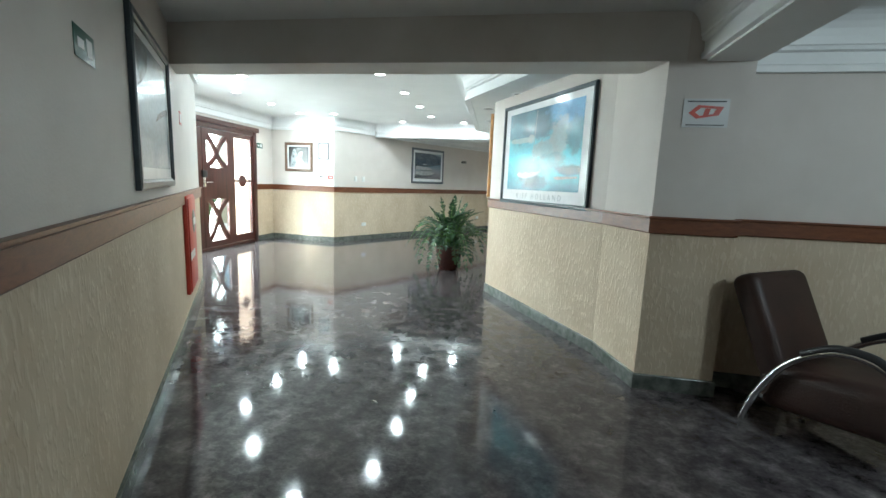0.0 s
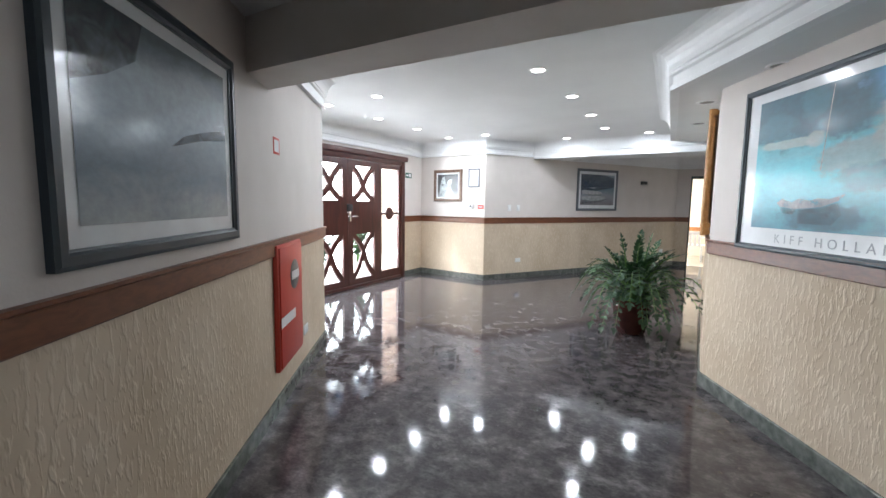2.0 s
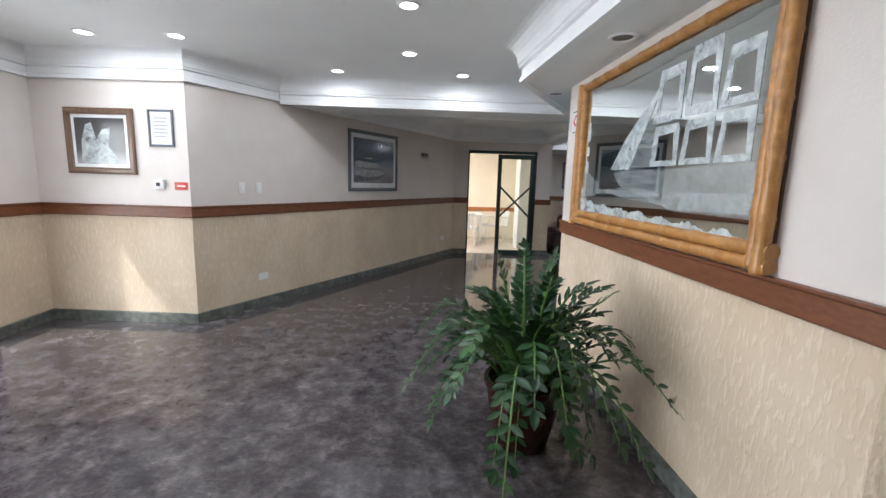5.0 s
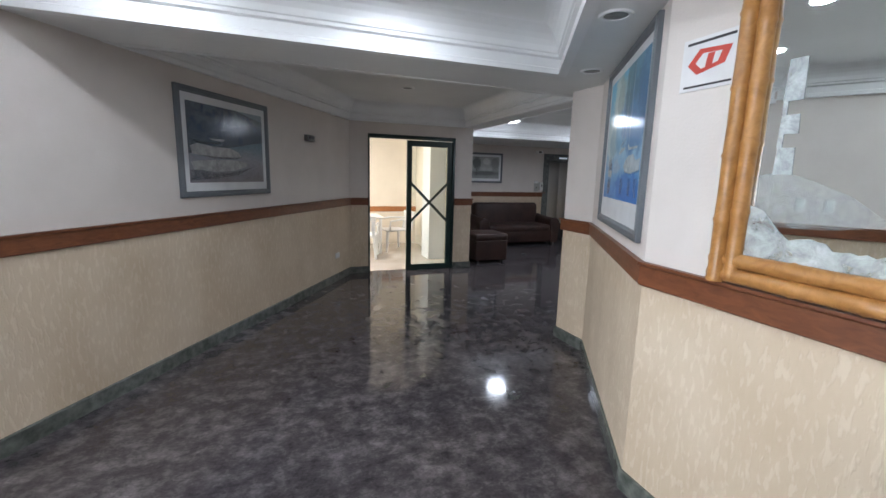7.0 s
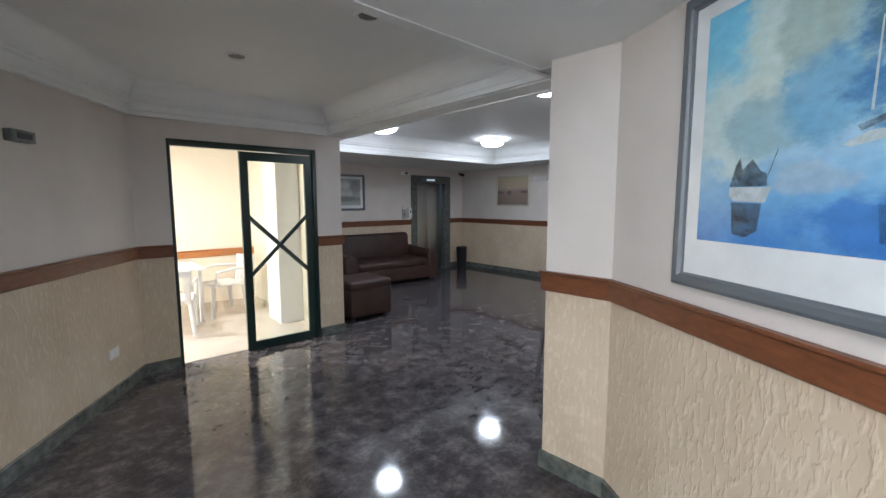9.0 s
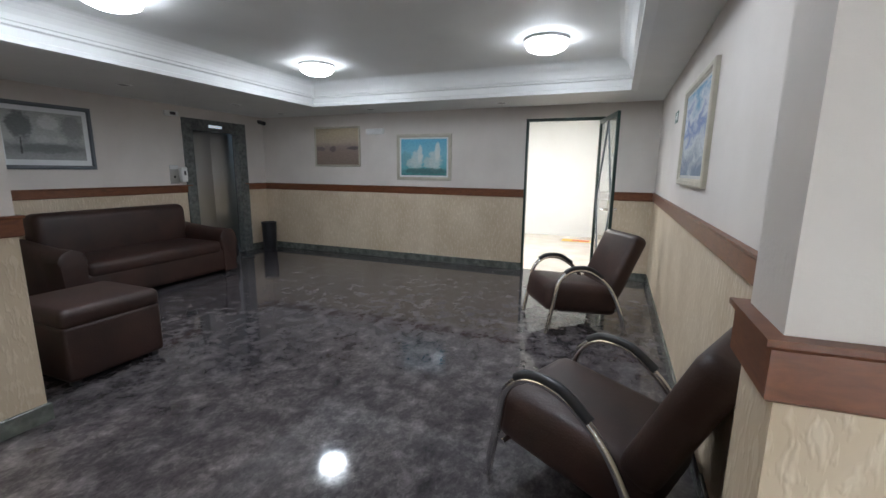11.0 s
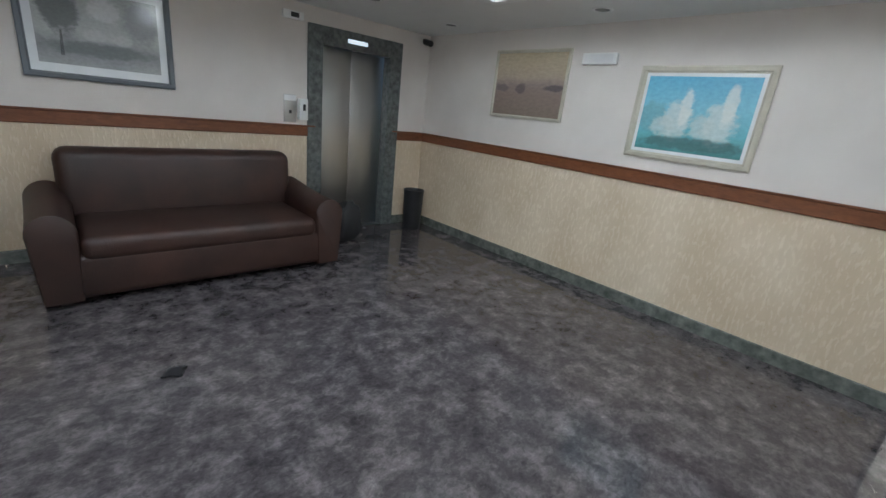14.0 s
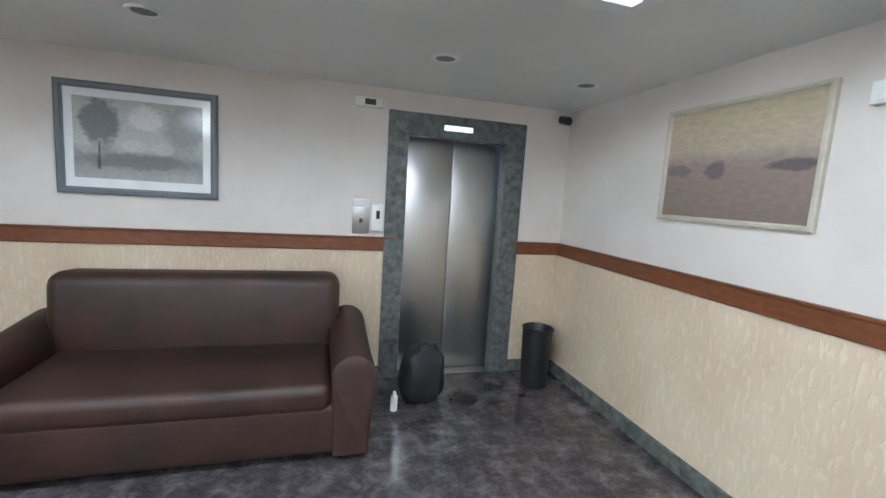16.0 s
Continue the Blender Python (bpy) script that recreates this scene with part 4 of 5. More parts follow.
# ---- entrance doors ----
def slab_with_holes(name, W, H, d, holes, mat, parent, x0=0.0):
    """A board of joined rails and stiles that leaves the rectangles open."""
    bm = bmesh.new()
    xs = sorted({0, W, *[h[0] for h in holes], *[h[1] for h in holes]})
    zs = sorted({0, H, *[h[2] for h in holes], *[h[3] for h in holes]})
    for i in range(len(xs) - 1):
        for j in range(len(zs) - 1):
            cx, cz = (xs[i] + xs[i + 1]) / 2, (zs[j] + zs[j + 1]) / 2
            if not any(h[0] < cx < h[1] and h[2] < cz < h[3] for h in holes):
                add_box(bm, (x0 + xs[i], -d / 2, zs[j]), (x0 + xs[i + 1], d / 2, zs[j + 1]))
    bmesh.ops.remove_doubles(bm, verts=bm.verts, dist=1e-5)
    return mesh_ob(name, bm, mat, False, parent)


def curved_cross(x0, x1, z0, z1, w, d, parent, mat, mid=0.5):
    """Two curved bars that meet at the share mid of the height."""
    bm = bmesh.new()
    W, H = x1 - x0, z1 - z0
    for k in (0, 1):
        pts = []
        for i in range(17):
            t = i / 16
            s = t + 0.07 * math.sin(2 * math.pi * t)
            h = t * mid / 0.5 if t < 0.5 else mid + (t - 0.5) * (1 - mid) / 0.5
            pts.append(Vector((x0 + (s if k == 0 else 1 - s) * W, 0, z0 + h * H)))
        rows = []
        for i, p in enumerate(pts):
            t = (pts[min(i + 1, 16)] - pts[max(i - 1, 0)]).normalized()
            nrm = Vector((-t.z, 0, t.x)) * w / 2
            dd = d / 2 - 0.003 * k
            rows.append([bm.verts.new(p + nrm + Vector((0, dd, 0))), bm.verts.new(p - nrm + Vector((0, dd, 0))), bm.verts.new(p - nrm - Vector((0, dd, 0))), bm.verts.new(p + nrm - Vector((0, dd, 0)))])
        for a, b in zip(rows, rows[1:]):
            for j in range(4):
                bm.faces.new((a[j], a[(j + 1) % 4], b[(j + 1) % 4], b[j]))
    return mesh_ob("curved_cross", bm, mat, False, parent)


def pane(parent, x0, x1, z0, z1, mat=None):
    ob = box("pane", (x0, -0.003, z0), (x1, 0.003, z1), mat or GLASS, 0, parent)
    ob.visible_shadow = False
    return ob


e = at_wall(new("door_1"), "wall_entrance", 0.6, -0.03, 0)
DW = 3.12
box("frame_post", (0, -0.06, 0), (0.11, 0.05, 2.27), MAHOG, 0.008, e)
box("frame_post", (DW - 0.11, -0.06, 0), (DW, 0.05, 2.27), MAHOG, 0.008, e)
box("head", (0.11, -0.06, 2.12), (DW - 0.11, 0.05, 2.27), MAHOG, 0.008, e)
box("head_moulding", (-0.05, 0.032, 2.2), (DW + 0.05, 0.085, 2.29), MAHOG, 0.012, e)
box("threshold", (0.11, -0.06, 0), (DW - 0.11, 0.04, 0.05), MAHOG, 0.006, e)
for s in (0, 1):
    x0, x1 = (0.11, 0.78) if s == 0 else (DW - 0.78, DW - 0.11)
    g0, g1 = (x0 + 0.07, x1 - 0.08) if s == 0 else (x0 + 0.08, x1 - 0.07)
    slab_with_holes("sidelight", x1 - x0, 2.06, 0.05, [(g0 - x0, g1 - x0, 0.14, 1.98)], MAHOG, e, x0).location.z = 0.055
    pane(e, g0, g1, 0.19, 2.04)
    box("bar", (g0, -0.02, 1.21), (g1, 0.02, 1.25), MAHOG, 0.004, e)
    lathe("rosette", [(0.0, 0.03), (0.06, 0.03), (0.1, 0.022), (0.115, 0.0), (0.1, -0.02), (0.0, -0.03)], MAHOG, 28, e).matrix_local = Matrix.Translation(((g0 + g1) / 2, 0, 1.23)) @ Matrix.Rotation(math.pi / 2, 4, 'X')
for s in (0, 1):
    x0 = 0.785 if s == 0 else 1.565
    W = 0.77
    h0, h1 = 0.11, 0.66
    slab_with_holes("door_leaf", W, 2.06, 0.055, [(h0, h1, 0.1, 0.85), (h0, h1, 1.4, 1.97)], MAHOG, e, x0).location.z = 0.055
    for z0, z1 in ((0.155, 0.905), (1.455, 2.025)):
        pane(e, x0 + h0, x0 + h1, z0, z1)
        curved_cross(x0 + h0, x0 + h1, z0, z1, 0.085, 0.045, e, MAHOG, 0.42 if z0 > 1 else 0.6)
box("lock_plate", (1.5, 0.028, 1.12), (1.56, 0.034, 1.36), CHROME, 0.002, e)
bm = bmesh.new()
add_tube(bm, [(1.53, 0.03, 1.2), (1.53, 0.08, 1.2), (1.5, 0.09, 1.2), (1.4, 0.09, 1.2)], 0.01)
mesh_ob("handle", bm, CHROME, True, e)
box("lock_box", (1.48, 0.03, 1.28), (1.6, 0.06, 1.4), BLACK, 0.006, e)
tagged(e, "dark mahogany double door with crossed glazing bars, closed", "door", kind="structure")

# ---- sliding glass door ----
e = at_wall(new("door_2"), "wall_glass_door", 0.302, -0.04, 0)
GW, GH = 1.428, 2.15
box("frame_post", (0, -0.035, 0), (0.045, 0.035, GH), DKGREEN, 0.004, e)
box("frame_post", (GW - 0.03, -0.035, 0), (GW, 0.035, GH), DKGREEN, 0.004, e)
box("track", (0.045, -0.035, GH - 0.06), (GW - 0.03, 0.035, GH), DKGREEN, 0.004, e)
slab_with_holes("sliding_leaf", 0.76, GH - 0.07, 0.035, [(0.08, 0.68, 0.09, GH - 0.16)], DKGREEN, e, 0.046)
pane(e, 0.126, 0.726, 0.09, GH - 0.16)
bm = bmesh.new()
for a, b in (((0.11, 0, 0.8), (0.74, 0, 1.42)), ((0.11, 0, 1.42), (0.74, 0, 0.8))):
    add_tube(bm, [a, b], 0.026, 4)
mesh_ob("cross_bars", bm, DKGREEN, False, e)
tagged(e, "dark green sliding glass door with crossed bars, half open", "door", kind="structure")

# room behind it
CREAM = mottled("lit cream wall paint", (0.74, 0.67, 0.55), (0.8, 0.73, 0.6), 0.6, 2.0, 60.0, 0.1)
TILE = mottled("pale floor tile", (0.5, 0.44, 0.38), (0.6, 0.54, 0.47), 0.2, 3.0, 60.0, 0.03)


def shell(tag, x0, x1, y0, y1, h, wmat, fmat, sides):
    tagged(prism("floor_" + tag, [(x0, y0), (x1, y0), (x1, y1), (x0, y1)], -0.1, 0.004, fmat), "pale tiled floor", "floor", kind="structure")
    tagged(prism("ceiling_" + tag, [(x0, y0), (x1, y0), (x1, y1), (x0, y1)], h, h + 0.08, WHITE), "white ceiling", "ceiling", kind="structure")
    for nm, a in (("west", (x0 - 0.08, y0, x0, y1)), ("east", (x1, y0, x1 + 0.08, y1)), ("south", (x0, y0 - 0.08, x1, y0)), ("north", (x0, y1, x1, y1 + 0.08))):
        if nm in sides:
            tagged(prism("wall_" + tag + "_" + nm, [(a[0], a[1]), (a[2], a[1]), (a[2], a[3]), (a[0], a[3])], -0.1, h + 0.08, wmat), "plain pale wall", "wall", kind="structure")


shell("party_room", -2.6, 0.72, 12.125, 14.8, 2.62, CREAM, TILE, ("west", "east", "north"))
tagged(sweep("rail_party_room", [(0.72, 14.8), (-2.6, 14.8), (-2.6, 12.2)], [(o, z - 0.34) for o, z in RAILP], wood("orange brown rail", (0.35, 0.13, 0.04), (0.48, 0.2, 0.07), 0.4, (4, 4, 14))), "orange brown wooden wall rail", "rail", kind="structure")
tagged(prism("column_party_room", [(0.42, 12.85), (0.72, 12.85), (0.72, 13.3), (0.42, 13.3)], 0.004, 2.62, WHITE), "white plastered column", "column", kind="structure")
# unseen fixture, added where the wall hides it, for the party room's light
e = new("ceiling_lamp")
e.location = (-2.0, 13.3, 2.62)
lathe("base", [(0.0, 0.0), (0.27, 0.0), (0.27, -0.03), (0.25, -0.04)], GLOSS, 28, e)
lathe("shade", [(0.25, -0.04), (0.25, -0.06), (0.18, -0.09), (0.0, -0.1)], OPAL, 28, e)
tagged(e, "round opal glass ceiling lamp, lit", "ceiling lamp")


def plastic_chair(m):
    e = new("plastic_chair")
    bm = bmesh.new()
    for x, y in ((-0.22, -0.2), (0.22, -0.2), (-0.24, 0.22), (0.24, 0.22)):
        pts = [Vector((x * 1.12, y * 1.15, 0)), Vector((x, y, 0.42))]
        add_tube(bm, pts, lambda t: 0.022 + 0.012 * t, 8)
    mesh_ob("legs", bm, WPLAST, True, e)
    box("seat", (-0.25, -0.23, 0.41), (0.25, 0.24, 0.44), WPLAST, 0.014, e)
    bm = bmesh.new()
    for i in range(5):
        x = -0.2 + 0.1 * i
        add_box(bm, (x - 0.032, -0.26, 0.44), (x + 0.032, -0.235, 0.8), Matrix.Rotation(0.14, 4, 'X'), 0.006)
    add_box(bm, (-0.25, -0.265, 0.76), (0.25, -0.23, 0.84), Matrix.Rotation(0.14, 4, 'X'), 0.012)
    mesh_ob("backrest", bm, WPLAST, True, e)
    bm = bmesh.new()
    for s in (-1, 1):
        add_tube(bm, [(s * 0.27, 0.2, 0.42), (s * 0.285, 0.18, 0.62), (s * 0.285, -0.05, 0.65), (s * 0.26, -0.34, 0.64)], 0.02, 8)
    mesh_ob("armrests", bm, WPLAST, True, e)
    e.matrix_world = m
    return tagged(e, "white moulded plastic armchair", "chair", "white plastic chairs")


pc = plastic_chair(pose(0.02, 14.0, 0.004, 0, 0, 100))
copy_thing(pc, pose(-0.72, 13.32, 0.004, 0, 0, -12))
e = new("plastic_table")
e.location = (-0.66, 13.98, 0.004)
box("top", (-0.4, -0.4, 0.69), (0.4, 0.4, 0.72), WPLAST, 0.012, e)
for x in (-0.34, 0.34):
    for y in (-0.34, 0.34):
        box("leg", (x - 0.025, y - 0.025, 0), (x + 0.025, y + 0.025, 0.69), WPLAST, 0.006, e)
tagged(e, "white square plastic table", "table")

# ---- open glass door and bright corridor ----
WTILE, n_, k_, b_ = material("white wall tiles", 0.25)
bt = n_.new("ShaderNodeTexBrick")
bt.inputs["Color1"].default_value, bt.inputs["Color2"].default_value, bt.inputs["Mortar"].default_value = (0.78, 0.75, 0.7, 1), (0.74, 0.71, 0.66, 1), (0.4, 0.38, 0.35, 1)
bt.inputs["Scale"].default_value, bt.inputs["Mortar Size"].default_value = 1.0, 0.006
bt.inputs["Brick Width"].default_value, bt.inputs["Row Height"].default_value = 0.3, 0.2
tc_, sx_, cb_ = n_.new("ShaderNodeTexCoord"), n_.new("ShaderNodeSeparateXYZ"), n_.new("ShaderNodeCombineXYZ")
k_.new(tc_.outputs["Object"], sx_.inputs[0])
ad_ = n_.new("ShaderNodeMath")
k_.new(sx_.outputs[0], ad_.inputs[0])
k_.new(sx_.outputs[1], ad_.inputs[1])
k_.new(ad_.outputs[0], cb_.inputs[0])
k_.new(sx_.outputs[2], cb_.inputs[1])
k_.new(cb_.outputs[0], bt.inputs[0])
k_.new(bt.outputs[0], b_.inputs["Base Color"])
shell("corridor", 5.885, 9.6, 8.75, 11.4, 2.62, WHITE, TILE, ("east", "south", "north"))
tagged(prism("pillar_corridor", [(7.6, 8.75), (8.0, 8.75), (8.0, 9.35), (7.6, 9.35)], 0, 2.62, WTILE), "white tiled pillar", "pillar", kind="structure")
# added lamp body, out of sight beside the doorway, to brighten the corridor
e = new("ceiling_lamp")
e.location = (7.2, 10.95, 2.62)
lathe("base", [(0.0, 0.0), (0.32, 0.0), (0.32, -0.02), (0.3, -0.03)], GLOSS, 28, e)
lathe("shade", [(0.3, -0.03), (0.29, -0.05), (0.0, -0.055)], OPAL, 28, e)
tagged(e, "unseen round flat lamp added to light the corridor, lit", "ceiling lamp")
e = new("extinguisher_sign")
e.location = (7.597, 9.2, 1.75)
box("board", (-0.004, -0.1, 0), (0, 0.1, 0.2), RED, 0, e)
fc = bpy.data.curves.new("letter", 'FONT')
fc.body, fc.size, fc.extrude, fc.align_x = "E", 0.2, 0.0005, 'CENTER'
fc.materials.append(SIGNW)
t_ = new("letter", fc)
t_.parent = e
t_.matrix_local = Matrix(((0, 0, -1, -0.005), (-1, 0, 0, 0), (0, 1, 0, 0.03), (0, 0, 0, 1)))
tagged(e, "red square sign with a white letter E", "sign")
e = new("fire_extinguisher")
e.location = (9.53, 9.15, 1.2)
e.scale = (0.6, 0.6, 0.6)
lathe("tank", [(0.0, 0.0), (0.075, 0.0), (0.08, 0.02), (0.08, 0.4), (0.06, 0.46), (0.025, 0.48), (0.025, 0.52), (0, 0.52)], RED, 20, e)
box("valve", (-0.03, -0.05, 0.52), (0.03, 0.05, 0.57), BLACK, 0.006, e)
box("bracket", (0.06, -0.03, 0.2), (0.119, 0.03, 0.26), STEEL, 0.003, e)
tagged(e, "red fire extinguisher hung on the corridor wall", "extinguisher")
YEL = paint("yellow floor paint", (0.75, 0.45, 0.05), 0.4)
e = tagged(box("floor_marking", (8.8, 9.45, 0.0), (9.1, 10.1, 0.008), YEL), "yellow and red floor marking", "floor marking", kind="structure")
e2 = box("red_field", (8.85, 9.55, 0.008), (9.05, 9.9, 0.012), paint("orange red floor paint", (0.7, 0.15, 0.05), 0.4), 0, e)
e = at_wall(new("door_3"), "wall_lobby_east", 0.66, -0.04, 0)
box("frame_post", (0, -0.035, 0), (0.03, 0.045, 2.15), DKGREEN, 0.003, e)
box("frame_post", (1.0, -0.035, 0), (1.03, 0.045, 2.15), DKGREEN, 0.003, e)
box("head", (0.03, -0.035, 2.11), (1.0, 0.045, 2.15), DKGREEN, 0.003, e)
tagged(e, "dark green metal door frame", "door frame", kind="structure")
e = new("open_glass_door")
e.matrix_world = Matrix.Translation((5.78, 9.36, 0.01)) @ Matrix.Rotation(math.atan2(-0.22, -0.92), 4, 'Z')
slab_with_holes("leaf_frame", 0.93, 2.09, 0.035, [(0.04, 0.89, 0.05, 2.04)], DKGREEN, e)
pane(e, 0.04, 0.89, 0.05, 2.04)
bm = bmesh.new()
for a, b in (((0.05, 0, 1.05), (0.45, 0, 2.03)), ((0.45, 0, 2.03), (0.88, 0, 1.05)), ((0.05, 0, 1.05), (0.45, 0, 0.06)), ((0.45, 0, 0.06), (0.88, 0, 1.05))):
    add_tube(bm, [a, b], 0.016, 4)
mesh_ob("lozenge_bars", bm, FR_GREY, False, e)
bm = bmesh.new()
add_tube(bm, [(0.86, 0.02, 1.0), (0.86, 0.07, 1.0), (0.8, 0.08, 1.0), (0.74, 0.08, 1.0)], 0.012)
add_tube(bm, [(0.86, -0.02, 1.0), (0.86, -0.07, 1.0), (0.8, -0.08, 1.0), (0.74, -0.08, 1.0)], 0.012)
mesh_ob("handle", bm, CHROME, True, e)
tagged(e, "open glass door leaf with lozenge bars and chrome handle", "door")

# ---- lift ----
e = at_wall(new("lift"), "wall_lobby_north", 0.42, 0, 0)
bm = bmesh.new()
add_box(bm, (0, -0.1, 0), (0.17, 0.025, 2.165), None, 0.004)
add_box(bm, (1.0, -0.1, 0), (1.16, 0.025, 2.165), None, 0.004)
add_box(bm, (0.17, -0.1, 1.99), (1.0, 0.025, 2.165), None, 0.004)
mesh_ob("stone_surround", bm, GREYST, False, e)
box("door_panel", (0.15, -0.16, 0), (0.583, -0.13, 2.02), STEEL, 0.004, e)
box("door_panel", (0.59, -0.15, 0), (1.02, -0.12, 2.02), STEEL, 0.004, e)
box("shaft_back", (-0.05, -0.3, 0), (1.2, -0.28, 2.3), BLACK, 0, e)
box("sill", (0.17, -0.12, -0.002), (1.0, -0.0, 0.006), STEEL, 0.002, e)
box("floor_display", (0.48, 0.025, 2.05), (0.72, 0.032, 2.09), glowing("lit display", (0.8, 0.9, 1.0), 0.35), 0, e)
tagged(e, "steel lift doors in a grey granite surround, closed", "lift", kind="structure")


# ---- seats ----
def cushion(bm, lo, hi, r, m=None, puff=0.0):
    vs = add_box(bm, lo, hi, None, r, 0, 4)
    c = [(lo[i] + hi[i]) / 2 for i in range(3)]
    h = [(hi[i] - lo[i]) / 2 for i in range(3)]
    for v in vs:
        q = [(v.co[i] - c[i]) / h[i] for i in range(3)]
        if puff:
            v.co.z += puff * (1 - q[0] ** 2) * (1 - q[1] ** 2) * (1 if q[2] > 0 else 0)
        if m is not None:
            v.co = m @ v.co


e = new("sofa")
e.location = (3.02, 14.5, 0)
bm = bmesh.new()
cushion(bm, (-0.985, -0.488, 0.05), (0.985, 0.45, 0.36), 0.05)
mesh_ob("base", bm, LEATHER, True, e)
bm = bmesh.new()
cushion(bm, (-0.8, -0.5, 0.3), (0.8, 0.3, 0.47), 0.06, None, 0.015)
mesh_ob("seat_cushion", bm, LEATHER, True, e)
bm = bmesh.new()
cushion(bm, (-0.86, 0.14, 0.36), (0.86, 0.44, 0.96), 0.09, Matrix.Translation((0, 0.0, 0)) @ Matrix.Rotation(-0.08, 4, 'X'))
mesh_ob("backrest", bm, LEATHER, True, e)
for s in (-1, 1):
    bm = bmesh.new()
    prof = [(-0.1, 0.05)] + [(0.01 - 0.125 * math.cos(a), 0.5 + 0.125 * math.sin(a)) for a in [math.pi * i / 12 for i in range(13)]] + [(0.1, 0.05)]
    rows = []
    for y, k in ((-0.5, 0.9), (-0.48, 1.0), (-0.2, 1.0), (0.1, 1.03), (0.42, 1.08)):
        rows.append([bm.verts.new((s * 0.91 + s * x * k, y, z * (k if z > 0.3 else 1))) for x, z in prof])
    for a, b in zip(rows, rows[1:]):
        for i in range(len(prof)):
            j = (i + 1) % len(prof)
            bm.faces.new((a[i], a[j], b[j], b[i]))
    bm.faces.new(rows[0])
    bm.faces.new(rows[-1][::-1])
    mesh_ob("arm", bm, LEATHER, True, e)
for x in (-0.9, 0.9):
    for y in (-0.4, 0.4):
        box("foot", (x - 0.03, y - 0.03, 0), (x + 0.03, y + 0.03, 0.07), BLACK, 0.005, e)
tagged(e, "brown leatherette three seat sofa against the wall", "sofa")
e = new("ottoman")
e.location = (1.45, 12.62, 0)
bm = bmesh.new()
cushion(bm, (-0.32, -0.32, 0.04), (0.32, 0.32, 0.42), 0.03)
mesh_ob("body", bm, LEATHER, True, e)
bm = bmesh.new()
cushion(bm, (-0.325, -0.325, 0.4), (0.325, 0.325, 0.53), 0.045, None, 0.012)
mesh_ob("seat_cushion", bm, LEATHER, True, e)
for x in (-0.26, 0.26):
    for y in (-0.26, 0.26):
        box("foot", (x - 0.025, y - 0.025, 0), (x + 0.025, y + 0.025, 0.05), BLACK, 0.004, e)
tagged(e, "square brown leatherette ottoman by the wall", "ottoman")


def arc(pts, n=6):
    """A smooth line through the points."""
    P = [Vector(p) for p in pts]
    out = []
    for i in range(len(P) - 1):
        a, b, c, d = P[max(i - 1, 0)], P[i], P[i + 1], P[min(i + 2, len(P) - 1)]
        for q in range(n):
            t = q / n
            out.append(0.5 * ((2 * b) + (c - a) * t + (2 * a - 5 * b + 4 * c - d) * t * t + (3 * b - a - 3 * c + d) * t ** 3))
    return out + [P[-1]]


def armchair(m):
    """Front towards +y."""
    e = new("armchair")
    for s in (-1, 1):
        x = s * 0.315
        bm = bmesh.new()
        add_tube(bm, arc([(x, 0.385, 0.012), (x, 0.335, 0.27), (x, 0.29, 0.48), (x, 0.17, 0.575), (x, 0.0, 0.56), (x, -0.18, 0.42), (x, -0.3, 0.2), (x, -0.36, 0.012)]), 0.019, 10, 0, 1.0)
        mesh_ob("arm_tube", bm, CHROME, True, e)
        bm = bmesh.new()
        add_tube(bm, arc([(x, 0.24, 0.56), (x, 0.16, 0.598), (x, 0.02, 0.59), (x, -0.11, 0.51)]), 0.022, 10)
        mesh_ob("arm_pad", bm, BLACK, True, e)
    bm = bmesh.new()
    for y, z in ((0.3, 0.22), (-0.27, 0.2)):
        add_tube(bm, [(-0.315, y, z), (0.315, y, z)], 0.012, 8)
    mesh_ob("cross_tube", bm, CHROME, True, e)
    bm = bmesh.new()
    cushion(bm, (-0.28, -0.3, 0.15), (0.28, 0.42, 0.42), 0.075, Matrix.Rotation(0.12, 4, 'X'), 0.02)
    mesh_ob("seat", bm, LEATHER, True, e)
    bm = bmesh.new()
    cushion(bm, (-0.28, -0.09, 0.0), (0.28, 0.07, 0.62), 0.06, Matrix.Translation((0, -0.24, 0.3)) @ Matrix.Rotation(0.42, 4, 'X'))
    mesh_ob("backrest", bm, LEATHER, True, e)
    e.matrix_world = m
    return tagged(e, "brown leatherette armchair with looped chrome arms", "chair", "chrome armchairs")


ch = armchair(pose(3.83, 9.42, 0, 0, 0, 30))
copy_thing(ch, pose(1.55, 9.1, 0, 0, 0, -25))
copy_thing(ch, pose(1.86, 1.42, 0, 0, 0, -145))

# ---- bins and small things on the floor ----
e = new("waste_bin")
e.location = (5.5, 14.8, 0)
lathe("bucket", [(0.0, 0.0), (0.105, 0.0), (0.11, 0.01), (0.125, 0.48), (0.132, 0.5), (0.122, 0.505), (0.115, 0.49), (0.1, 0.03), (0.0, 0.03)], BLACK, 28, e)
tagged(e, "black plastic waste bin in the corner", "waste bin")
e = new("bag")
e.location = (4.5, 14.72, 0)
bm = bmesh.new()
bmesh.ops.create_icosphere(bm, subdivisions=4, radius=1.0)
for v in bm.verts:
    c = Vector([math.copysign(abs(q) ** 0.55, q) for q in v.co])
    k = 1 + 0.12 * noise.noise(v.co * 2.3) + 0.05 * noise.noise(v.co * 6.0)
    top = max(0.0, c.z)
    v.co = Vector((c.x * 0.16 * k * (1 - 0.45 * top ** 3) + 0.03 * top, c.y * 0.13 * k * (1 - 0.3 * top), max(0.0, 0.2 + c.z * 0.22 * k)))
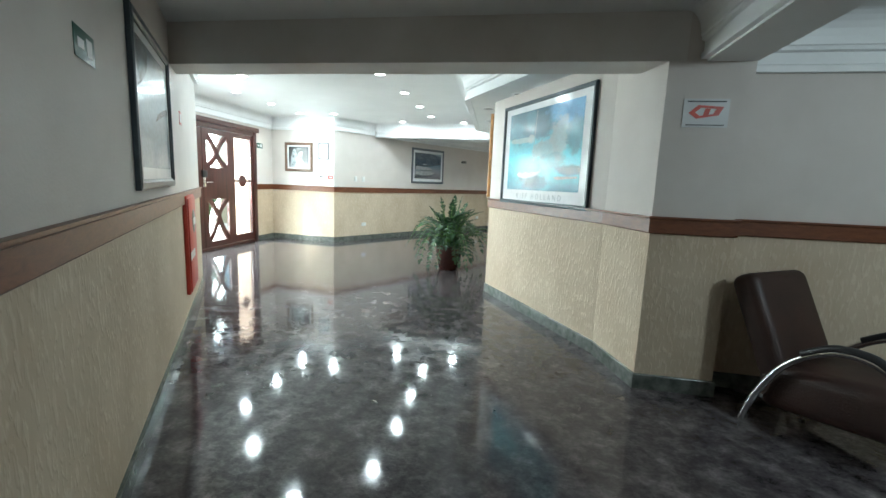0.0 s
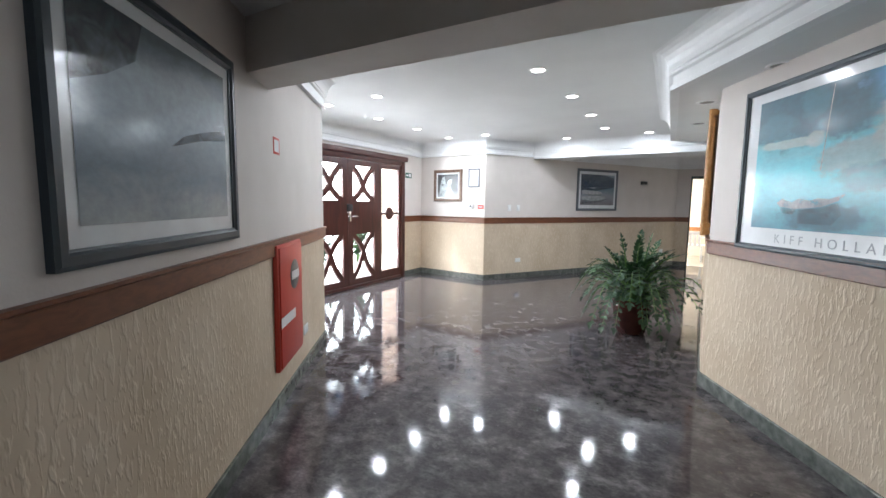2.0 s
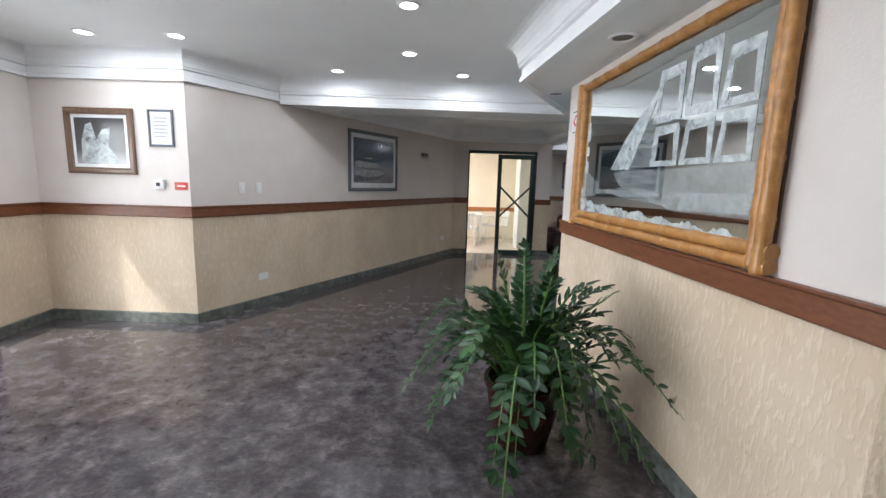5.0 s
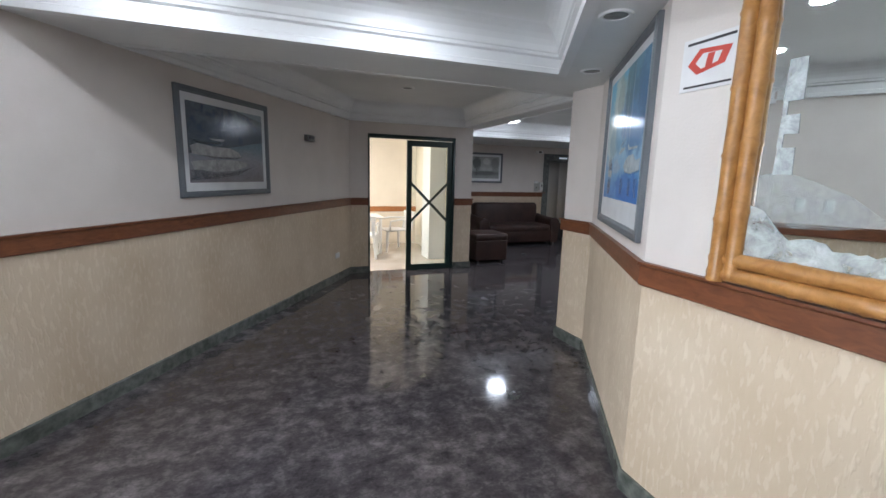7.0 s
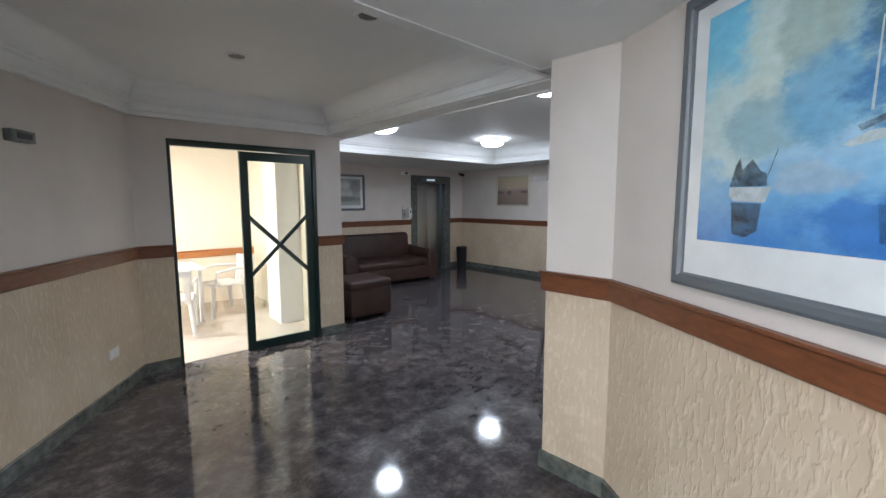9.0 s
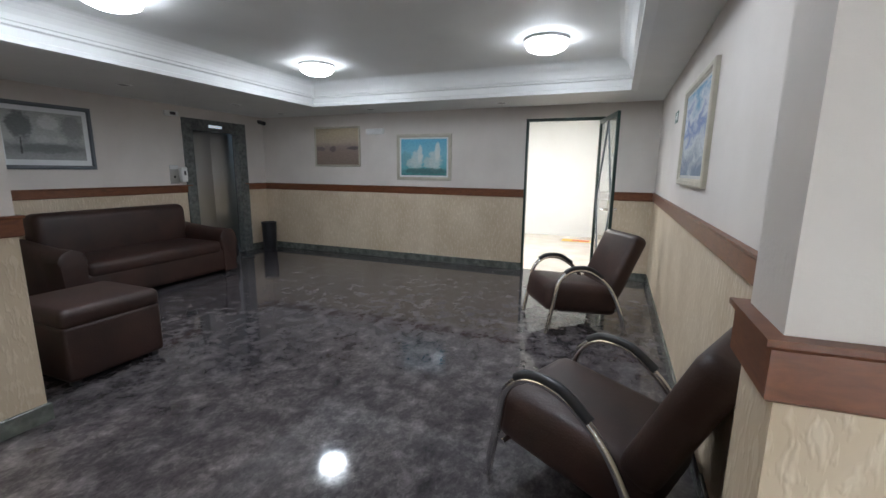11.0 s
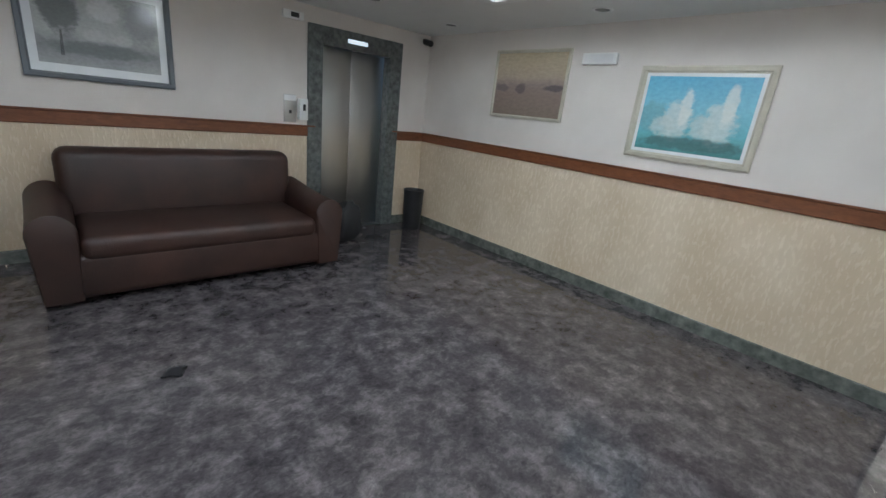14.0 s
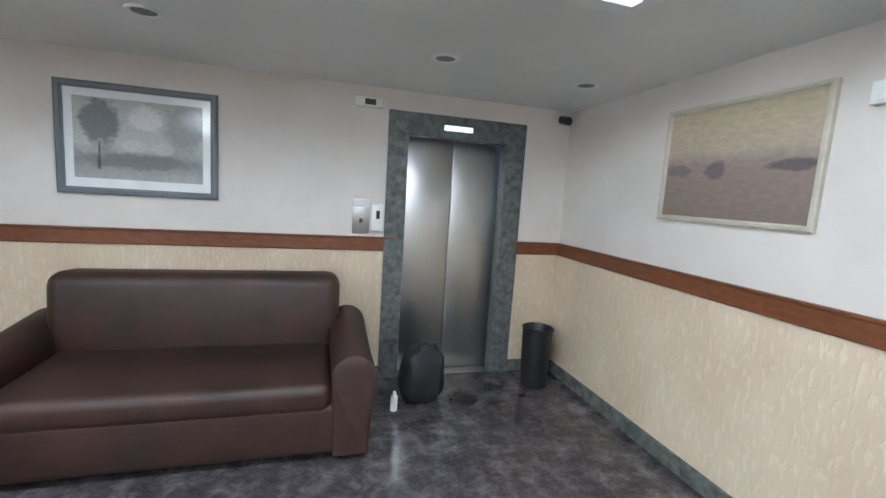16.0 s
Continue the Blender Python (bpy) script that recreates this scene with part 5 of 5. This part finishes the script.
mesh_ob("sack", bm, mottled("matt black film", (0.012, 0.012, 0.013), (0.022, 0.022, 0.024), 0.6, 8.0, 40.0, 0.3), True, e)
tagged(e, "slumped black bag on the floor by the lift", "bag")
e = new("bottle")
e.location = (4.27, 14.55, 0)
lathe("body", [(0.0, 0.0), (0.024, 0.0), (0.025, 0.01), (0.025, 0.1), (0.012, 0.12), (0.012, 0.14), (0, 0.14)], WPLAST, 16, e)
tagged(e, "small white bottle on the floor", "bottle")
for x, y, r, s in ((4.82, 14.62, 0.13, 1), (2.5, 12.95, 0.07, 2)):
    e = new("floor_cloth")
    e.location = (x, y, 0)
    bm = bmesh.new()
    P = crown_pts(0, 0, r, r * 0.8, 18, s, 0.5)
    add_prism(bm, P, 0.0, 0.012)
    mesh_ob("cloth", bm, BLACK, False, e)
    tagged(e, "dark crumpled rag on the floor", "rag")


# ---- potted plant ----
POT = mottled("dark glazed pot", (0.03, 0.008, 0.006), (0.065, 0.018, 0.013), 0.25, 6.0, 40.0, 0.1)
SOIL = mottled("soil", (0.02, 0.015, 0.01), (0.05, 0.04, 0.03), 0.9, 20.0, 90.0, 0.5)
STEM = mottled("green stem", (0.06, 0.14, 0.03), (0.12, 0.24, 0.05), 0.4, 6.0, 60.0, 0.05)
LEAF, n_, k_, b_ = material("glossy leaf", 0.3)
oi_ = n_.new("ShaderNodeTexCoord")
k_.new(ramp(n_, k_, noise_tex(n_, k_, oi_.outputs["Object"], 5.0, 3), [(0.3, (0.008, 0.036, 0.012)), (0.55, (0.016, 0.062, 0.018)), (0.78, (0.045, 0.13, 0.03))]), b_.inputs["Base Color"])
e = new("potted_plant")
e.location = (-1.09, 5.39, 0)
lathe("pot", [(0.0, 0.0), (0.13, 0.0), (0.15, 0.02), (0.19, 0.2), (0.205, 0.32), (0.2, 0.36), (0.225, 0.37), (0.225, 0.4), (0.2, 0.4), (0.19, 0.36), (0.0, 0.36)], POT, 36, e)
lathe("soil", [(0.0, 0.365), (0.188, 0.362)], SOIL, 24, e)
rp = random.Random(11)
sb, lb = bmesh.new(), bmesh.new()


def leaf(bm, base, d, up, L, w):
    d = d.normalized()
    side = d.cross(up).normalized()
    up = side.cross(d)
    prof = ((0.0, 0.06, 0), (0.25, 0.8, 0.03), (0.5, 1.0, 0.04), (0.78, 0.65, 0.015), (1.0, 0.03, -0.03))
    row = []
    for t, ww, lift in prof:
        p = base + d * (L * t) + up * (lift * L)
        row.append((bm.verts.new(p + side * (w * ww) + up * 0.12 * w), bm.verts.new(p - up * 0.1 * w), bm.verts.new(p - side * (w * ww) + up * 0.12 * w)))
    for a, b in zip(row, row[1:]):
        for i in (0, 1):
            bm.faces.new((a[i], a[i + 1], b[i + 1], b[i]))


def frond(b0, dr, pts, first, size, thick):
    add_tube(sb, pts, lambda t: thick * (1 - 0.75 * t), 6)
    N = len(pts)
    for q in range(first, N):
        t = (pts[min(q + 1, N - 1)] - pts[q - 1]).normalized()
        side = t.cross(Vector((0, 0, 1)))
        side = side.normalized() if side.length > 0.25 else Vector((-dr.y, dr.x, 0))
        up = side.cross(t)
        k = size * (1.0 - 0.35 * abs(2 * (q - first) / (N - first) - 0.8))
        for s in (-1, 1):
            d = side * s * 0.85 + t * rp.uniform(0.55, 0.85) + up * rp.uniform(-0.1, 0.4)
            leaf(lb, pts[q] + t * rp.uniform(-0.012, 0.012), d, up, k * rp.uniform(0.9, 1.15), k * rp.uniform(0.18, 0.25))
    leaf(lb, pts[-1], t, Vector((0, 0, 1)), size, size * 0.24)


# arching outer fronds, some hanging over the pot
for i in range(46):
    az = i * 2.39996 + rp.uniform(-0.3, 0.3)
    lean = min(1.2, 0.25 + (i / 46) * 0.95 + rp.uniform(-0.1, 0.12))
    H = 0.62 - 0.22 * lean + rp.uniform(-0.1, 0.08)
    out = 0.12 + 0.52 * lean * rp.uniform(0.8, 1.15)
    b0 = Vector((0.1 * math.cos(az) * rp.random(), 0.1 * math.sin(az) * rp.random(), 0.34))
    dr = Vector((math.cos(az), math.sin(az), 0))
    droop = max(0.0, lean - 0.5)
    pts = arc([b0, b0 + dr * out * 0.25 + Vector((0, 0, H * 0.55)), b0 + dr * out * 0.65 + Vector((0, 0, H * 0.85)), b0 + dr * out + Vector((0, 0, H * (0.95 - droop * 1.7)))], 5)
    frond(b0, dr, pts, 5, 0.09, 0.011)
for i in range(16):
    az = i * 2.39996 + 0.7 + rp.uniform(-0.2, 0.2)
    dr = Vector((math.cos(az), math.sin(az), 0))
    b0 = dr * 0.1 + Vector((0, 0, 0.36))
    out, fall = rp.uniform(0.2, 0.36), rp.uniform(0.1, 0.28)
    pts = arc([b0, b0 + dr * out * 0.4 + Vector((0, 0, 0.16)), b0 + dr * out * 0.85 + Vector((0, 0, 0.08)), b0 + dr * (out + 0.06) + Vector((0, 0, -fall))], 5)
    frond(b0, dr, pts, 4, 0.085, 0.008)
# upright stalks with close pairs of leaflets
for az, lean, H in ((0.4, 0.1, 0.74), (1.5, 0.2, 0.76), (2.7, 0.12, 0.72), (3.9, 0.28, 0.6), (5.0, 0.16, 0.7), (5.8, 0.34, 0.58), (1.0, 0.3, 0.66)):
    dr = Vector((math.cos(az), math.sin(az), 0))
    b0 = dr * 0.06 + Vector((0, 0, 0.34))
    pts = arc([b0, b0 + dr * lean * 0.2 + Vector((0, 0, H * 0.4)), b0 + dr * lean * 0.55 + Vector((0, 0, H * 0.75)), b0 + dr * lean + Vector((0, 0, H))], 6)
    frond(b0, dr, pts, 7, 0.075, 0.015)
mesh_ob("stems", sb, STEM, True, e)
lo = mesh_ob("leaves", lb, LEAF, True, e)
lo["kind"] = "stuff"
tagged(e, "leafy green house plant in a dark glazed pot", "plant")

# ---- outside the entrance ----
PAVE = mottled("pale outdoor paving", (0.36, 0.34, 0.31), (0.48, 0.46, 0.42), 0.7, 3.0, 50.0, 0.2)
tagged(prism("pavement", [(-9.0, 1.5), (-5.53, 1.5), (-5.53, 9.5), (-9.0, 9.5)], -0.12, -0.01, PAVE), "pale outdoor paving before the entrance", "pavement", kind="structure")
SALMON = mottled("salmon outdoor paint", (0.6, 0.4, 0.31), (0.68, 0.47, 0.37), 0.7, 2.5, 60.0, 0.2)
tagged(prism("outer_pillar", [(-5.98, 6.86), (-5.62, 6.86), (-5.62, 7.3), (-5.98, 7.3)], -0.01, 2.6, SALMON), "salmon painted pillar outside the door", "pillar", kind="structure")


def shrub(x, y, h, seed):
    r = random.Random(seed)
    ob = new("shrub")
    ob.location = (x, y, -0.01)
    stems, leaves = bmesh.new(), bmesh.new()
    for i in range(26):
        az, ln = r.uniform(0, 6.283), r.uniform(0.05, 0.42)
        d = Vector((math.cos(az), math.sin(az), 0))
        pts = arc([Vector((0, 0, 0)), d * ln * 0.3 + Vector((0, 0, h * 0.45)), d * ln + Vector((0, 0, h * r.uniform(0.65, 1.0)))], 6)
        add_tube(stems, pts, lambda t: 0.009 * (1 - 0.7 * t), 5)
        for q in pts[4:]:
            for j in range(4):
                out = Vector((r.uniform(-1, 1), r.uniform(-1, 1), r.uniform(-0.2, 0.8)))
                leaf(leaves, q, out, Vector((0.1, 0, 1)), r.uniform(0.07, 0.12), r.uniform(0.02, 0.034))
    mesh_ob("stems", stems, STEM, True, ob)
    mesh_ob("leaves", leaves, LEAF, True, ob)["kind"] = "stuff"
    return tagged(ob, "green leafy shrub outside the entrance", "shrub", "shrubs outside")


shrub(-6.7, 6.9, 1.25, 2)
shrub(-6.75, 5.9, 0.75, 3)
shrub(-6.7, 4.6, 0.8, 4)
